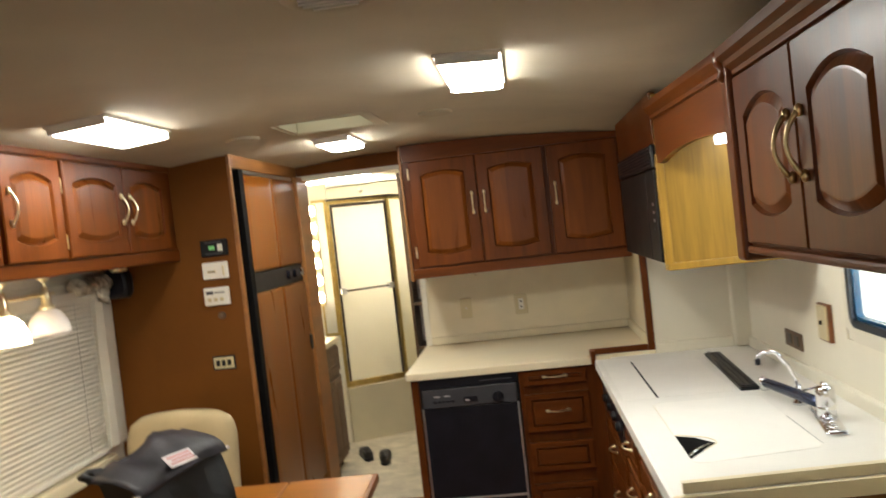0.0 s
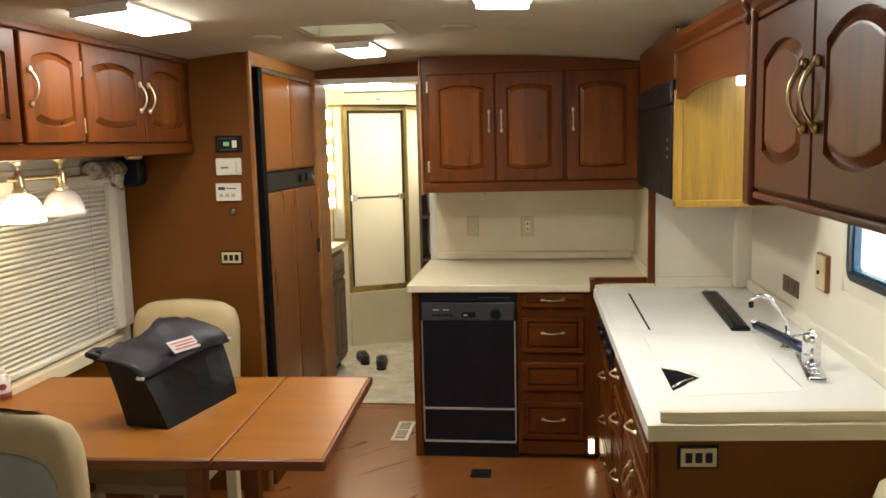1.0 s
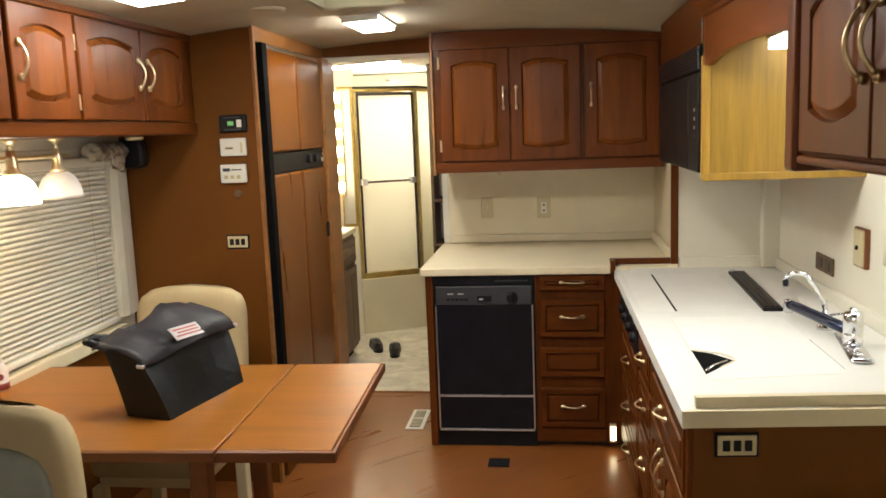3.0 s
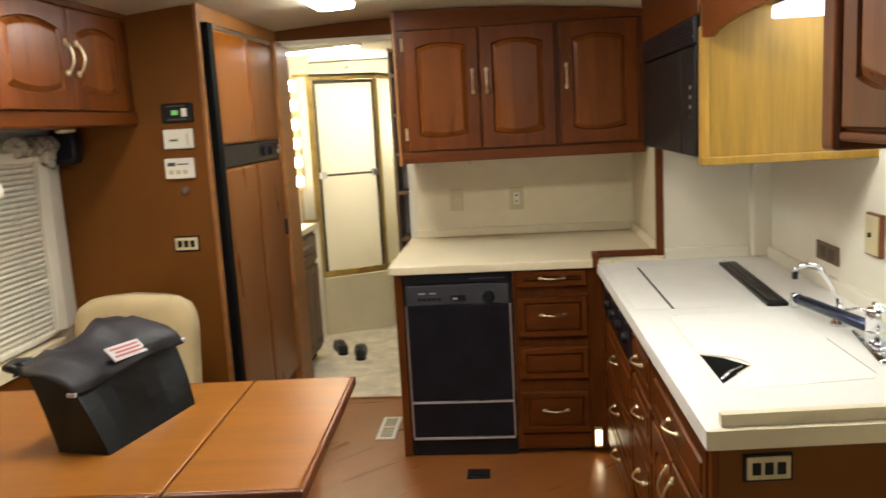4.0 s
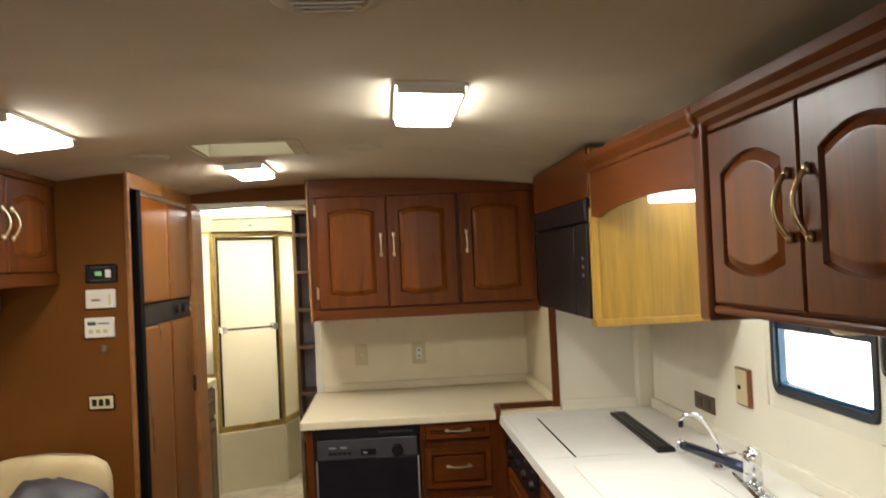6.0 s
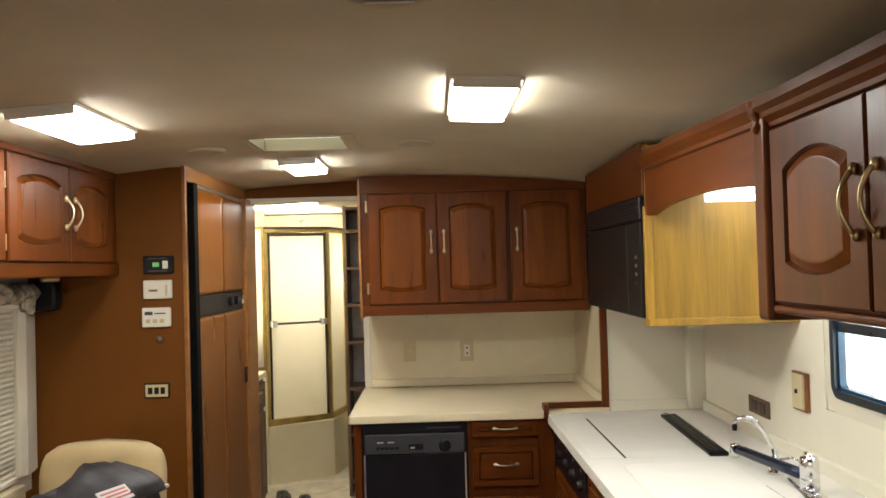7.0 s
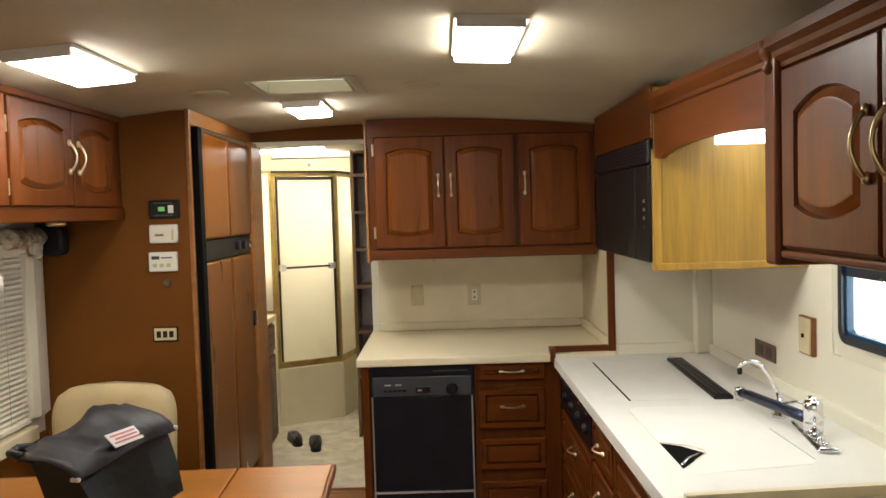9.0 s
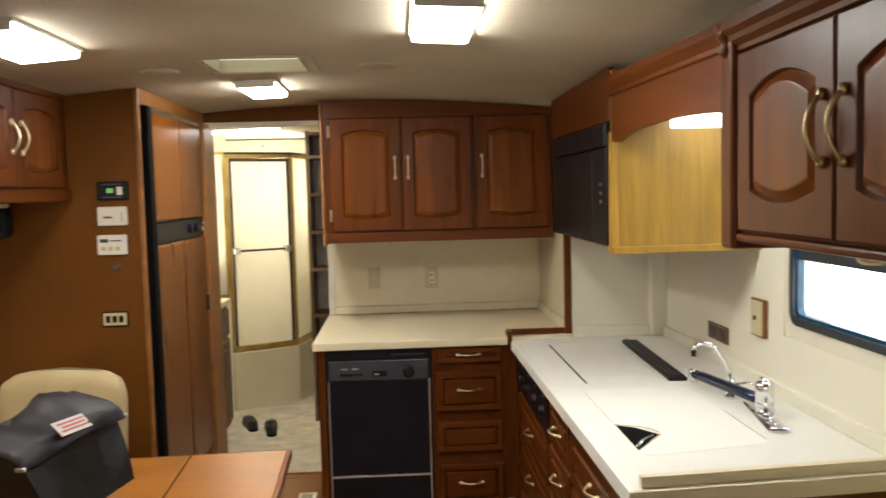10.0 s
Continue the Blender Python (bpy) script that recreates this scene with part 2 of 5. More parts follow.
def skin(rings, bm=None, closed=True, cap=True):
    b = bm or bmesh.new()
    vs = [[b.verts.new(p) for p in r] for r in rings]
    n = len(vs[0])
    for r0, r1 in zip(vs, vs[1:]):
        for k in range(n if closed else n - 1):
            b.faces.new((r0[k], r0[(k + 1) % n], r1[(k + 1) % n], r1[k]))
    if cap:
        b.faces.new(vs[0][::-1])
        b.faces.new(vs[-1])
    bmesh.ops.recalc_face_normals(b, faces=b.faces[:])
    return b


def mesh_of(name, bm, material, smooth=False):
    me = bpy.data.meshes.new(name)
    bm.to_mesh(me)
    bm.free()
    me.materials.append(material)
    if smooth:
        for p in me.polygons:
            p.use_smooth = True
    return me


def part(name, bm, material, parent, label="", smooth=False, at=None):
    ob = new(name, mesh_of(name, bm, material, smooth))
    ob.parent = parent
    if at is not None:
        ob.matrix_basis = at
    return tagged(ob, label)


def thing(name, label, category, at=(0, 0, 0), rz=0.0, group="", kind=""):
    ob = new(name)
    ob.empty_display_size = 0.1
    ob.matrix_basis = pose(*at, 0, 0, rz)
    return tagged(ob, label, category, group, kind)


def solid(name, bm, material, label, category="", kind="", smooth=False, at=None, group=""):
    ob = new(name, mesh_of(name, bm, material, smooth))
    if at is not None:
        ob.matrix_basis = at
    return tagged(ob, label, category, group, kind)


def outline(x0, x1, z0, z1, top, bot, n=12):
    """Inner outline of a raised panel: arched top, sagging bottom."""
    pts = []
    for i in range(n + 1):
        u = i / n
        pts.append((x0 + (x1 - x0) * u, z1 - top * (2 * u - 1) ** 2))
    for i in range(n + 1):
        u = 1 - i / n
        pts.append((x0 + (x1 - x0) * u, z0 + bot * (2 * u - 1) ** 2))
    return pts


def rect_like(x0, x1, z0, z1, n=12):
    return [(x0 + (x1 - x0) * i / n, z1) for i in range(n + 1)] + [(x1 - (x1 - x0) * i / n, z0) for i in range(n + 1)]


def bow_handle(length=0.10, r=0.0036, out=0.024):
    """A bow pull along z, standing off towards -y, with leaf-shaped feet."""
    pts, rad = [], []
    for i in range(15):
        u = i / 14
        z = (u - 0.5) * length
        s = math.sin(math.pi * u)
        pts.append((0, -0.006 - out * s ** 0.8, z))
        rad.append(r * (1.0 + 0.45 * abs(2 * u - 1) ** 2))
    b = tube(pts, rad, 8)
    for s in (-1, 1):
        lathe([(0.0, -0.012), (0.006, -0.009), (0.0085, 0), (0.006, 0.009), (0.0, 0.013)], 10, (0, -0.005, s * length * 0.5), b)
    return b


HANDLE = mesh_of("handle", bow_handle(), M_brass, True)
HANDLE_BIG = mesh_of("handle", bow_handle(0.118, 0.0042, 0.027), M_brass_d, True)


def add_handle(parent, x, y, z, flat=False, big=False):
    h = new("handle", HANDLE_BIG if big else HANDLE)
    h.parent = parent
    h.matrix_basis = pose(x, y, z, 0, 90 if flat else 0, 0)
    return h


def door(parent, name, at, w, h, border=0.055, top=0.035, bot=0.03, t=0.020, handle=None, flat=False, big=False, wood=None, centre=None):
    """A raised-panel door or drawer front; local x across, z up, face towards -y. Its raised_panel and handle hang under it."""
    n = 12
    o = outline(border, w - border, border, h - border, top, bot, n)

    def inset(d):
        return outline(border + d, w - border - d, border + d, h - border - d, top * 0.95, bot * 0.95, n)

    def ring(pts, y):
        return [(x, y, z) for x, z in pts]
    b = skin([ring(rect_like(0, w, 0, h), 0), ring(rect_like(0, w, 0, h), -t + 0.004), ring(rect_like(0.004, w - 0.004, 0.004, h - 0.004), -t), ring(o, -t), ring(inset(0.006), -t + 0.011)], cap=False)
    d = part(name, b, wood or M_cherry, parent, at=at)
    k = min(0.024, border * 0.45)
    b = skin([ring(inset(0.003), -t + 0.012), ring(inset(0.008), -t + 0.008), ring(inset(k), -t - 0.001), ring(inset(k + 0.004), -t - 0.0015)], cap=False)
    f = [v for v in b.verts if abs(v.co.y + t + 0.0015) < 1e-6]
    b.faces.new(f)
    bmesh.ops.recalc_face_normals(b, faces=b.faces[:])
    part("raised_panel", b, centre or M_stave, d)
    if handle:
        add_handle(d, handle[0], -t, handle[1], flat, big)
    return d


# ---- large structure ----
def arch_z(x):
    return 2.066 - 0.055 * ((x - 0.15) / 1.0) ** 2


X0, X1, Y0, Y1 = -1.27, 1.70, -2.6, 6.3
solid("floor", box(X0 - 0.1, X1 + 0.1, Y0 - 0.1, Y1 + 0.1, -0.08, -0.0012), M_floor, "orange-brown wood-look vinyl floor", "floor", "structure")
sky_hole = (-0.255, 0.105, 2.075, 2.415)
b = bmesh.new()


def ceiling_strip(bm, xa, xb, ya, yb):
    n = max(2, round((xb - xa) / 0.06))
    xr = [xa + (xb - xa) * i / n for i in range(n + 1)]
    skin([[(x, y, arch_z(x)) for x in xr] + [(x, y, arch_z(x) + 0.05) for x in reversed(xr)] for y in (ya, yb)], bm)


ceiling_strip(b, X0 - 0.1, X1 + 0.1, Y0 - 0.1, sky_hole[2])
ceiling_strip(b, X0 - 0.1, X1 + 0.1, sky_hole[3], 3.66)
ceiling_strip(b, X0 - 0.1, sky_hole[0], sky_hole[2], sky_hole[3])
ceiling_strip(b, sky_hole[1], X1 + 0.1, sky_hole[2], sky_hole[3])
solid("ceiling", b, M_ceiling, "cream fabric-lined ceiling with a gentle arch", "ceiling", "structure")
solid("ceiling_hall", box(X0 - 0.1, X1 + 0.1, 3.66, Y1 + 0.1, 2.06, 2.12), M_wall, "pale ceiling of the hall and shower", "ceiling", "structure")
# walls, each thick, with the window openings left free
WIN = (1.172, 1.752, 1.146, 1.59)      # y0 y1 z0 z1 of the kitchen window
b = bmesh.new()
box(X1 - 0.03, X1 + 0.09, Y0, WIN[0], 0, 2.06, bm=b)
box(X1 - 0.03, X1 + 0.09, WIN[1], Y1, 0, 2.06, bm=b)
box(X1 - 0.03, X1 + 0.09, WIN[0], WIN[1], 0, WIN[2], bm=b)
box(X1 - 0.03, X1 + 0.09, WIN[0], WIN[1], WIN[3], 2.06, bm=b)
solid("wall_east", b, M_wall, "cream vinyl side wall with a window", "wall", "structure")
solid("wall_west", box(X0 - 0.1, X0 + 0.02, Y0, Y1, 0, 2.05), M_wall, "cream vinyl side wall behind the dinette", "wall", "structure")
# windscreen opening is out of view and assumed
b = bmesh.new()
box(X0, X1, Y0 - 0.1, Y0, 0, 0.95, bm=b)
box(X0, X1, Y0 - 0.1, Y0, 1.75, 2.06, bm=b)
box(X0, -1.0, Y0 - 0.1, Y0, 0.95, 1.75, bm=b)
box(1.45, X1, Y0 - 0.1, Y0, 0.95, 1.75, bm=b)
solid("wall_south", b, M_wall, "plain cream front wall, unseen, with an assumed windscreen opening", "wall", "structure")
# glowing sheet added behind the camera to brighten faces turned to the front
solid("backdrop_front", box(-2.2, 2.6, Y0 - 0.7, Y0 - 0.68, 0.3, 2.6), M_front, "unseen glowing sheet for daylight through the assumed windscreen", "sky", "structure")
solid("wall_north", box(X0, X1, Y1, Y1 + 0.1, 0, 2.06), M_wall, "plain cream wall at the far end", "wall", "structure")
solid("wall_kitchen", box(0.035, 1.22, 3.90, 3.96, 0, 2.06), M_lam, "cream laminate wall behind the worktop recess", "wall", "structure")
solid("wall_hall_side", box(0.0, 0.034, 3.90, 4.6, 0, 2.06), M_wall, "cream wall along the hall", "wall", "structure")
solid("wall_corner", box(1.222, X1 - 0.032, 3.05, 3.96, 0, 2.03), M_wall, "white laminate wall behind the cooking counter", "wall", "structure")
solid("corner_post", box(1.588, 1.667, 2.99, 3.048, 0.89, 2.0, 0.008), M_wall, "cream corner post cover", "trim", "structure", )
solid("trim_corner", box(1.188, 1.2215, 3.040, 3.062, 0.88, 1.40, 0.003), M_cherry, "narrow cherry corner moulding", "trim", "structure")
solid("wall_partition", box(X0 + 0.02, -0.617, 2.555, 2.576, 0, 2.03), M_panel, "brown textured panel wall beside the refrigerator", "wall", "structure")
solid("trim_partition", box(-0.616, -0.600, 2.549, 2.576, 0, 2.045, 0.003), M_tan, "tan wooden edge strip", "trim", "structure")
solid("trim_over_fridge", box(-0.63, -0.60, 2.577, 3.70, 1.975, 2.05, 0.003), M_tan, "tan wooden board over the refrigerator", "trim", "structure")
solid("trim_fridge_side", box(-1.2, -0.566, 3.482, 3.70, 0, 1.974, 0.003), M_tan, "tan wooden stile beside the refrigerator", "trim", "structure")
solid("trim_fridge_base", box(-0.66, -0.602, 2.63, 3.480, 0.0, 0.30, 0.003), M_panel, "brown panel under the refrigerator", "trim", "structure")
solid("header", box(-0.60, 0.034, 3.62, 3.66, 1.985, 2.07), M_panel, "brown header board over the hall opening", "trim", "structure")
solid("trim_header", box(-0.60, 0.034, 3.60, 3.70, 1.958, 1.984, 0.004), M_wall, "cream strip under the header", "trim", "structure")
# added brown sheet: its colour stands for the shade below the sill
solid("wainscot", box(X0 + 0.0205, X0 + 0.032, -0.5, 2.553, 0.0, 0.734), M_panel, "brown sheet added to darken the shaded wall under the dinette window", "wall", "structure")
solid("carpet", box(X0 + 0.02, 0.5, 3.862, Y1, -0.006, 0.008, 0.003), M_carpet, "cream hall carpet with a straight edge", "carpet", "structure")
solid("trim_carpet", box(-0.6, 0.03, 3.849, 3.863, -0.006, 0.006, 0.002), M_tan, "thin carpet edge strip", "trim", "structure")


# ---- ceiling fixtures ----
def ceiling_light(x, y, w, l, lit=M_tube, group="ceiling lights"):
    z = arch_z(x)
    t = thing("ceiling_light", "lit rectangular ceiling light with a white diffuser", "ceiling light", (x, y, z), 0, group)
    t.matrix_basis = pose(x, y, z, 0, math.degrees(math.atan(0.11 * (x - 0.15))), 0)
    part("base_plate", box(-w / 2 - 0.012, w / 2 + 0.012, -l / 2 - 0.012, l / 2 + 0.012, -0.010, 0.004, 0.003), M_white, t)
    rings = []
    for z_, s in ((-0.010, 1.0), (-0.020, 1.0), (-0.029, 0.95), (-0.032, 0.86)):
        rings.append([(a * (w / 2 - (1 - s) * 0.12), c * (l / 2 - (1 - s) * 0.12), z_) for a, c in ((-1, -1), (1, -1), (1, 1), (-1, 1))])
    part("diffuser", skin(rings), lit, t, "glowing ribbed diffuser")
    for s in (-1, 1):
        part("end_cap", box(-w / 2 - 0.004, w / 2 + 0.004, s * (l / 2 + 0.005) - 0.006, s * (l / 2 + 0.005) + 0.006, -0.029, -0.008, 0.003), M_white, t)
    return t


ceiling_light(0.556, 1.425, 0.160, 0.465)
ceiling_light(-0.595, 1.515, 0.170, 0.42, M_tube_low)
ceiling_light(-0.148, 2.79, 0.15, 0.36)

t = thing("roof_vent", "recessed cream roof vent with a pale frame", "roof vent", (-0.075, 2.245, 2.066))
b = bmesh.new()
box(-0.176, -0.164, -0.166, 0.166, -0.004, 0.045, 0.002, bm=b)
box(0.164, 0.176, -0.166, 0.166, -0.004, 0.045, 0.002, bm=b)
box(-0.163, 0.163, -0.166, -0.154, -0.004, 0.045, 0.002, bm=b)
box(-0.163, 0.163, 0.154, 0.166, -0.004, 0.045, 0.002, bm=b)
box(-0.215, -0.177, -0.205, 0.205, -0.005, -0.002, 0.001, bm=b)
box(0.177, 0.215, -0.205, 0.205, -0.005, -0.002, 0.001, bm=b)
box(-0.1765, 0.1765, -0.205, -0.167, -0.005, -0.002, 0.002, bm=b)
box(-0.1765, 0.1765, 0.167, 0.205, -0.005, -0.002, 0.002, bm=b)
part("frame", b, M_ceiling, t)
# opaque lid; daylight from above is put in as emission
part("lid", box(-0.2, 0.2, -0.2, 0.2, 0.0455, 0.06), M_vent, t, "pale lid whose own glow stands for daylight")
for x, y in ((0.357, 2.27), (-0.423, 2.24)):
    t = thing("ceiling_vent", "small round cream air vent in the ceiling", "vent", (x, y, arch_z(x)), 0, "round ceiling vents")
    part("rim", lathe([(0.070, 0.003), (0.070, -0.004), (0.060, -0.010), (0.052, -0.008)], 28), M_ceiling, t, smooth=True)
    part("louvre", lathe([(0.050, 0.0), (0.048, -0.006), (0.02, -0.009), (0.0, -0.009)], 24), M_ceiling, t, smooth=True)

t = thing("air_outlet", "round cream air outlet with angled louvres", "vent", (0.347, 0.545, arch_z(0.347)), 0)
part("rim", lathe([(0.095, 0.002), (0.095, -0.006), (0.078, -0.016), (0.066, -0.014), (0.064, -0.004)], 32), M_ceiling, t, smooth=True)
part("core", lathe([(0.063, -0.002), (0.0, -0.002)], 24), M_grey, t)
for i in range(5):
    x = -0.044 + i * 0.022
    l = math.sqrt(max(0.0, 0.062 ** 2 - x * x))
    part("louvre", box(-l, l, -0.007, 0.007, -0.0015, 0.0015, 0.001), M_white, t, at=pose(0, x, -0.012, 35, 0, 0))

# ---- refrigerator ----
t = thing("refrigerator", "built-in refrigerator with four brown wood doors and black trim", "refrigerator", (-0.60, 2.577, 0))
part("body", box(-0.6, -0.012, 0.004, 0.902, 0.31, 1.972), M_blackm, t)
part("trim_strip", box(-0.030, 0.027, 0.001, 0.058, 0.29, 1.968, 0.003), M_black_shade, t, "black edge strip")
part("top_strip", box(-0.012, 0.008, 0.060, 0.902, 1.955, 1.971, 0.002), M_steel, t, "thin bright top strip")
part("control_band", box(-0.012, 0.010, 0.060, 0.902, 1.402, 1.492, 0.003), M_blackm, t, "black control band with knobs")
for i, y in enumerate((0.62, 0.735, 0.85)):
    part("knob", lathe([(0.024, 0.0), (0.024, 0.012), (0.018, 0.018), (0.0, 0.018)], 16, (0.010, y, 1.45), turn=pose(0, 0, 0, 0, 90, 0)), M_chrome if i == 2 else M_black, t, smooth=False)


def fridge_door(y0, y1, z0, z1):
    rings = []
    for d, x in ((0.0, -0.010), (0.0, 0.012), (0.004, 0.018), (0.012, 0.021), (0.05, 0.0225)):
        rings.append([(x, y0 + d, z0 + d), (x, y1 - d, z0 + d), (x, y1 - d, z1 - d), (x, y0 + d, z1 - d)])
    return part("door", skin(rings), M_fridge, t)


for y0, y1 in ((0.061, 0.476), (0.481, 0.898)):
    fridge_door(y0, y1, 1.497, 1.952)
    fridge_door(y0, y1, 0.315, 1.397)
part("latch", box(0.02, 0.032, 0.85, 0.88, 1.02, 1.10, 0.003), M_blackm, t)

# ---- controls on the brown panel ----
PY = 2.5535
t = thing("monitor_panel", "black monitor panel with small lit display", "control panel", (-0.713, PY, 1.63))
part("case", box(-0.062, 0.062, -0.016, 0, -0.037, 0.037, 0.006), M_blackm, t)
part("display", box(-0.022, 0.004, -0.0185, -0.015, -0.008, 0.010), M_green, t, "green lit display")
part("button", box(0.018, 0.040, -0.020, -0.015, -0.016, 0.016, 0.002), M_white, t)
for zz in (-0.025, 0.026):
    part("marking", box(-0.04, 0.035, -0.0172, -0.0155, zz - 0.003, zz + 0.003), M_grey, t)
t = thing("thermostat", "white wall thermostat with a small lever", "thermostat", (-0.718, PY, 1.53))
part("case", box(-0.058, 0.058, -0.022, 0, -0.038, 0.038, 0.006), M_white, t)
part("scale", box(-0.035, 0.005, -0.0235, -0.021, -0.010, 0.002), M_ivory, t)
part("lever", box(0.036, 0.044, -0.028, -0.021, -0.026, 0.020, 0.002), M_ivory, t)
part("marking", box(-0.030, 0.0, -0.0245, -0.023, -0.007, -0.002), M_grey, t)
t = thing("climate_control", "white digital climate control on the panel", "thermostat", (-0.725, PY, 1.416))
part("case", box(-0.058, 0.058, -0.022, 0, -0.040, 0.040, 0.006), M_white, t)
part("display", box(-0.044, -0.012, -0.0235, -0.021, 0.010, 0.024), M_grey, t)
part("marking", box(-0.006, 0.040, -0.0232, -0.0215, 0.014, 0.019), M_grey, t)
for i in range(3):
    part("button", box(-0.040 + i * 0.028, -0.022 + i * 0.028, -0.0255, -0.021, -0.022, -0.006, 0.002), M_ivory, t)
t = thing("sensor_knob", "small round brown wall sensor", "sensor", (-0.716, PY, 1.328))
part("body", lathe([(0.016, 0), (0.016, 0.008), (0.011, 0.014), (0.0, 0.014)], 18, turn=pose(0, 0, 0, 90, 0, 0)), M_vanity, t, smooth=True)


def switch_plate(at, rz, w=0.092, h=0.05, n=3, plate=M_ivory, back=M_blackm):
    t = thing("switch_plate", "ivory plate with three dark rocker switches", "switch", at, rz, "triple switch plates")
    part("backing", box(-w / 2 - 0.006, w / 2 + 0.006, -0.006, 0, -h / 2 - 0.006, h / 2 + 0.006, 0.002), back, t)
    part("plate", box(-w / 2, w / 2, -0.010, -0.005, -h / 2, h / 2, 0.003), plate, t)
    for i in range(n):
        c = (i - (n - 1) / 2) * w * 0.28
        part("rocker", box(c - 0.009, c + 0.009, -0.0135, -0.009, -h * 0.27, h * 0.27, 0.002), M_blackm, t)


switch_plate((-0.732, PY, 1.117), 0)

# ---- overhead cabinets over the dinette ----
LX = -0.885
t = thing("overhead_cabinet", "row of cherry overhead cabinets with raised-panel doors", "cabinet", (LX, 2.553, 1.592))
part("body", box(-0.36, -0.002, -3.4, 0, 0.022, 0.405), M_cherry_y, t)
part("bottom_rail", box(-0.36, 0.010, -3.4, 0, 0.0, 0.052, 0.006), M_cherry_y, t)
part("top_rail", box(-0.03, 0.008, -3.4, 0, 0.392, 0.432, 0.005), M_cherry_y, t)
spans = [(2.086, 2.462, "l"), (1.668, 2.076, "r"), (1.325, 1.648, "l"), (0.955, 1.302, "l"), (0.585, 0.935, "r"), (0.205, 0.565, "l")]
for y0, y1, side in spans:
    w = y1 - y0
    hx = 0.03 if side == "l" else w - 0.03
    door(t, "door", pose(0.0, y0 - 2.553, 0.052, 0, 0, 90), w, 0.335, 0.05, 0.024, 0.018, handle=(hx, 0.17), wood=M_cherry)
for z in (0.11, 0.30):
    part("hinge", lathe([(0.005, -0.025), (0.005, 0.025)], 8, (0.012, 1.658 - 2.553, z)), M_brass_d, t)

# puck light, loudspeaker, gathered curtain and window behind
t = thing("puck_light", "small round brass light under the cabinet", "lamp", (-1.06, 2.34, 1.592))
part("rim", lathe([(0.036, 0.0), (0.036, -0.012), (0.028, -0.018), (0.026, -0.012)], 22), M_brass, t, smooth=True)
part("lens", lathe([(0.026, -0.010), (0.018, -0.017), (0.0, -0.019)], 20), M_white, t, smooth=True)


def loudspeaker(at, rz):
    t = thing("loudspeaker", "small black wall loudspeaker with cloth grille", "loudspeaker", at, rz, "loudspeakers")
    rings = []
    for y, s in ((0.0, 0.8), (-0.035, 1.0), (-0.065, 1.0), (-0.075, 0.92)):
        r = []
        for k in range(20):
            a = 2 * math.pi * k / 20
            c, d = math.cos(a), math.sin(a)
            r.append((0.062 * s * math.copysign(abs(c) ** 0.42, c), y, 0.068 * s * math.copysign(abs(d) ** (0.4 if d < 0 else 0.75), d)))
        rings.append(r)
    part("case", skin(rings), M_blackm, t, smooth=False)
    part("grille", skin([[(x * 0.86, -0.0755, z * 0.86) for x, y, z in rings[2]], [(x * 0.7, -0.080, z * 0.7) for x, y, z in rings[2]]]), M_black, t)
    part("bracket", box(-0.012, 0.012, -0.01, 0.02, -0.02, 0.02, 0.003), M_blackm, t)
    return t


loudspeaker((-1.150, 2.534, 1.522), 0)

BX = -1.225
t = thing("window_blind", "closed cream horizontal slat blind over the dinette window", "blind", (BX, 0, 0))
part("headrail", box(-0.02, 0.025, 0.05, 2.38, 1.475, 1.515, 0.004), M_slat, t)
for i in range(32):
    z = 0.838 + i * 0.0202
    b = bmesh.new()
    rings = []
    for y in (0.05, 2.375):
        rings.append([(-0.0125, y, z - 0.0100), (0.000, y, z - 0.003), (0.0035, y, z + 0.004), (0.001, y, z + 0.0105), (-0.0005, y, z + 0.0102), (0.0018, y, z + 0.004), (-0.0017, y, z - 0.0025), (-0.0130, y, z - 0.0095)])
    skin(rings, b)
    part("slat", b, M_slat, t)
part("bottom_rail", box(-0.012, 0.012, 0.05, 2.375, 0.806, 0.828, 0.004), M_slat, t)
for y in (0.5, 1.3, 2.24):
    part("cord", tube([(0.006, y, 0.82), (0.006, y, 1.48)], 0.0012, 5), M_white, t)
solid("window_frame_dinette", box(X0 + 0.02, X0 + 0.028, 0.0, 2.33, 0.76, 1.55, 0.003), M_wall, "cream frame behind the blind", "window", "structure")
solid("trim_dinette_sill", box(X0 + 0.02, X0 + 0.075, -0.5, 2.40, 0.735, 0.792, 0.006), M_lam, "cream sill ledge under the blind", "trim", "structure")
rings = []
for k in range(9):
    z = 0.82 + (1.50 - 0.82) * k / 8
    rings.append([(-1.245, 2.385, z), (-1.215 + 0.006 * math.sin(k), 2.39, z), (-1.20, 2.43, z), (-1.205, 2.48, z), (-1.22, 2.545, z), (-1.245, 2.55, z)])
solid("trim_window_side", skin(rings), M_wall, "pale padded window surround beside the blind", "trim", "structure")
# gathered fabric scroll over the blind's end
t = thing("fabric_valance", "gathered grey floral fabric valance over the blind", "valance", (0, 0, 0))
rings = []
for k in range(13):
    y = 2.225 + 0.23 * k / 12
    r = 0.038 + 0.006 * math.sin(k * 2.3)
    rings.append([(-1.195 + r * math.cos(a) * (1 + 0.1 * math.cos(4 * a)), y, 1.532 + r * 0.95 * math.sin(a)) for a in [2 * math.pi * j / 18 for j in range(18)]])
part("roll", skin(rings), M_fabric, t, smooth=True)
rings = []
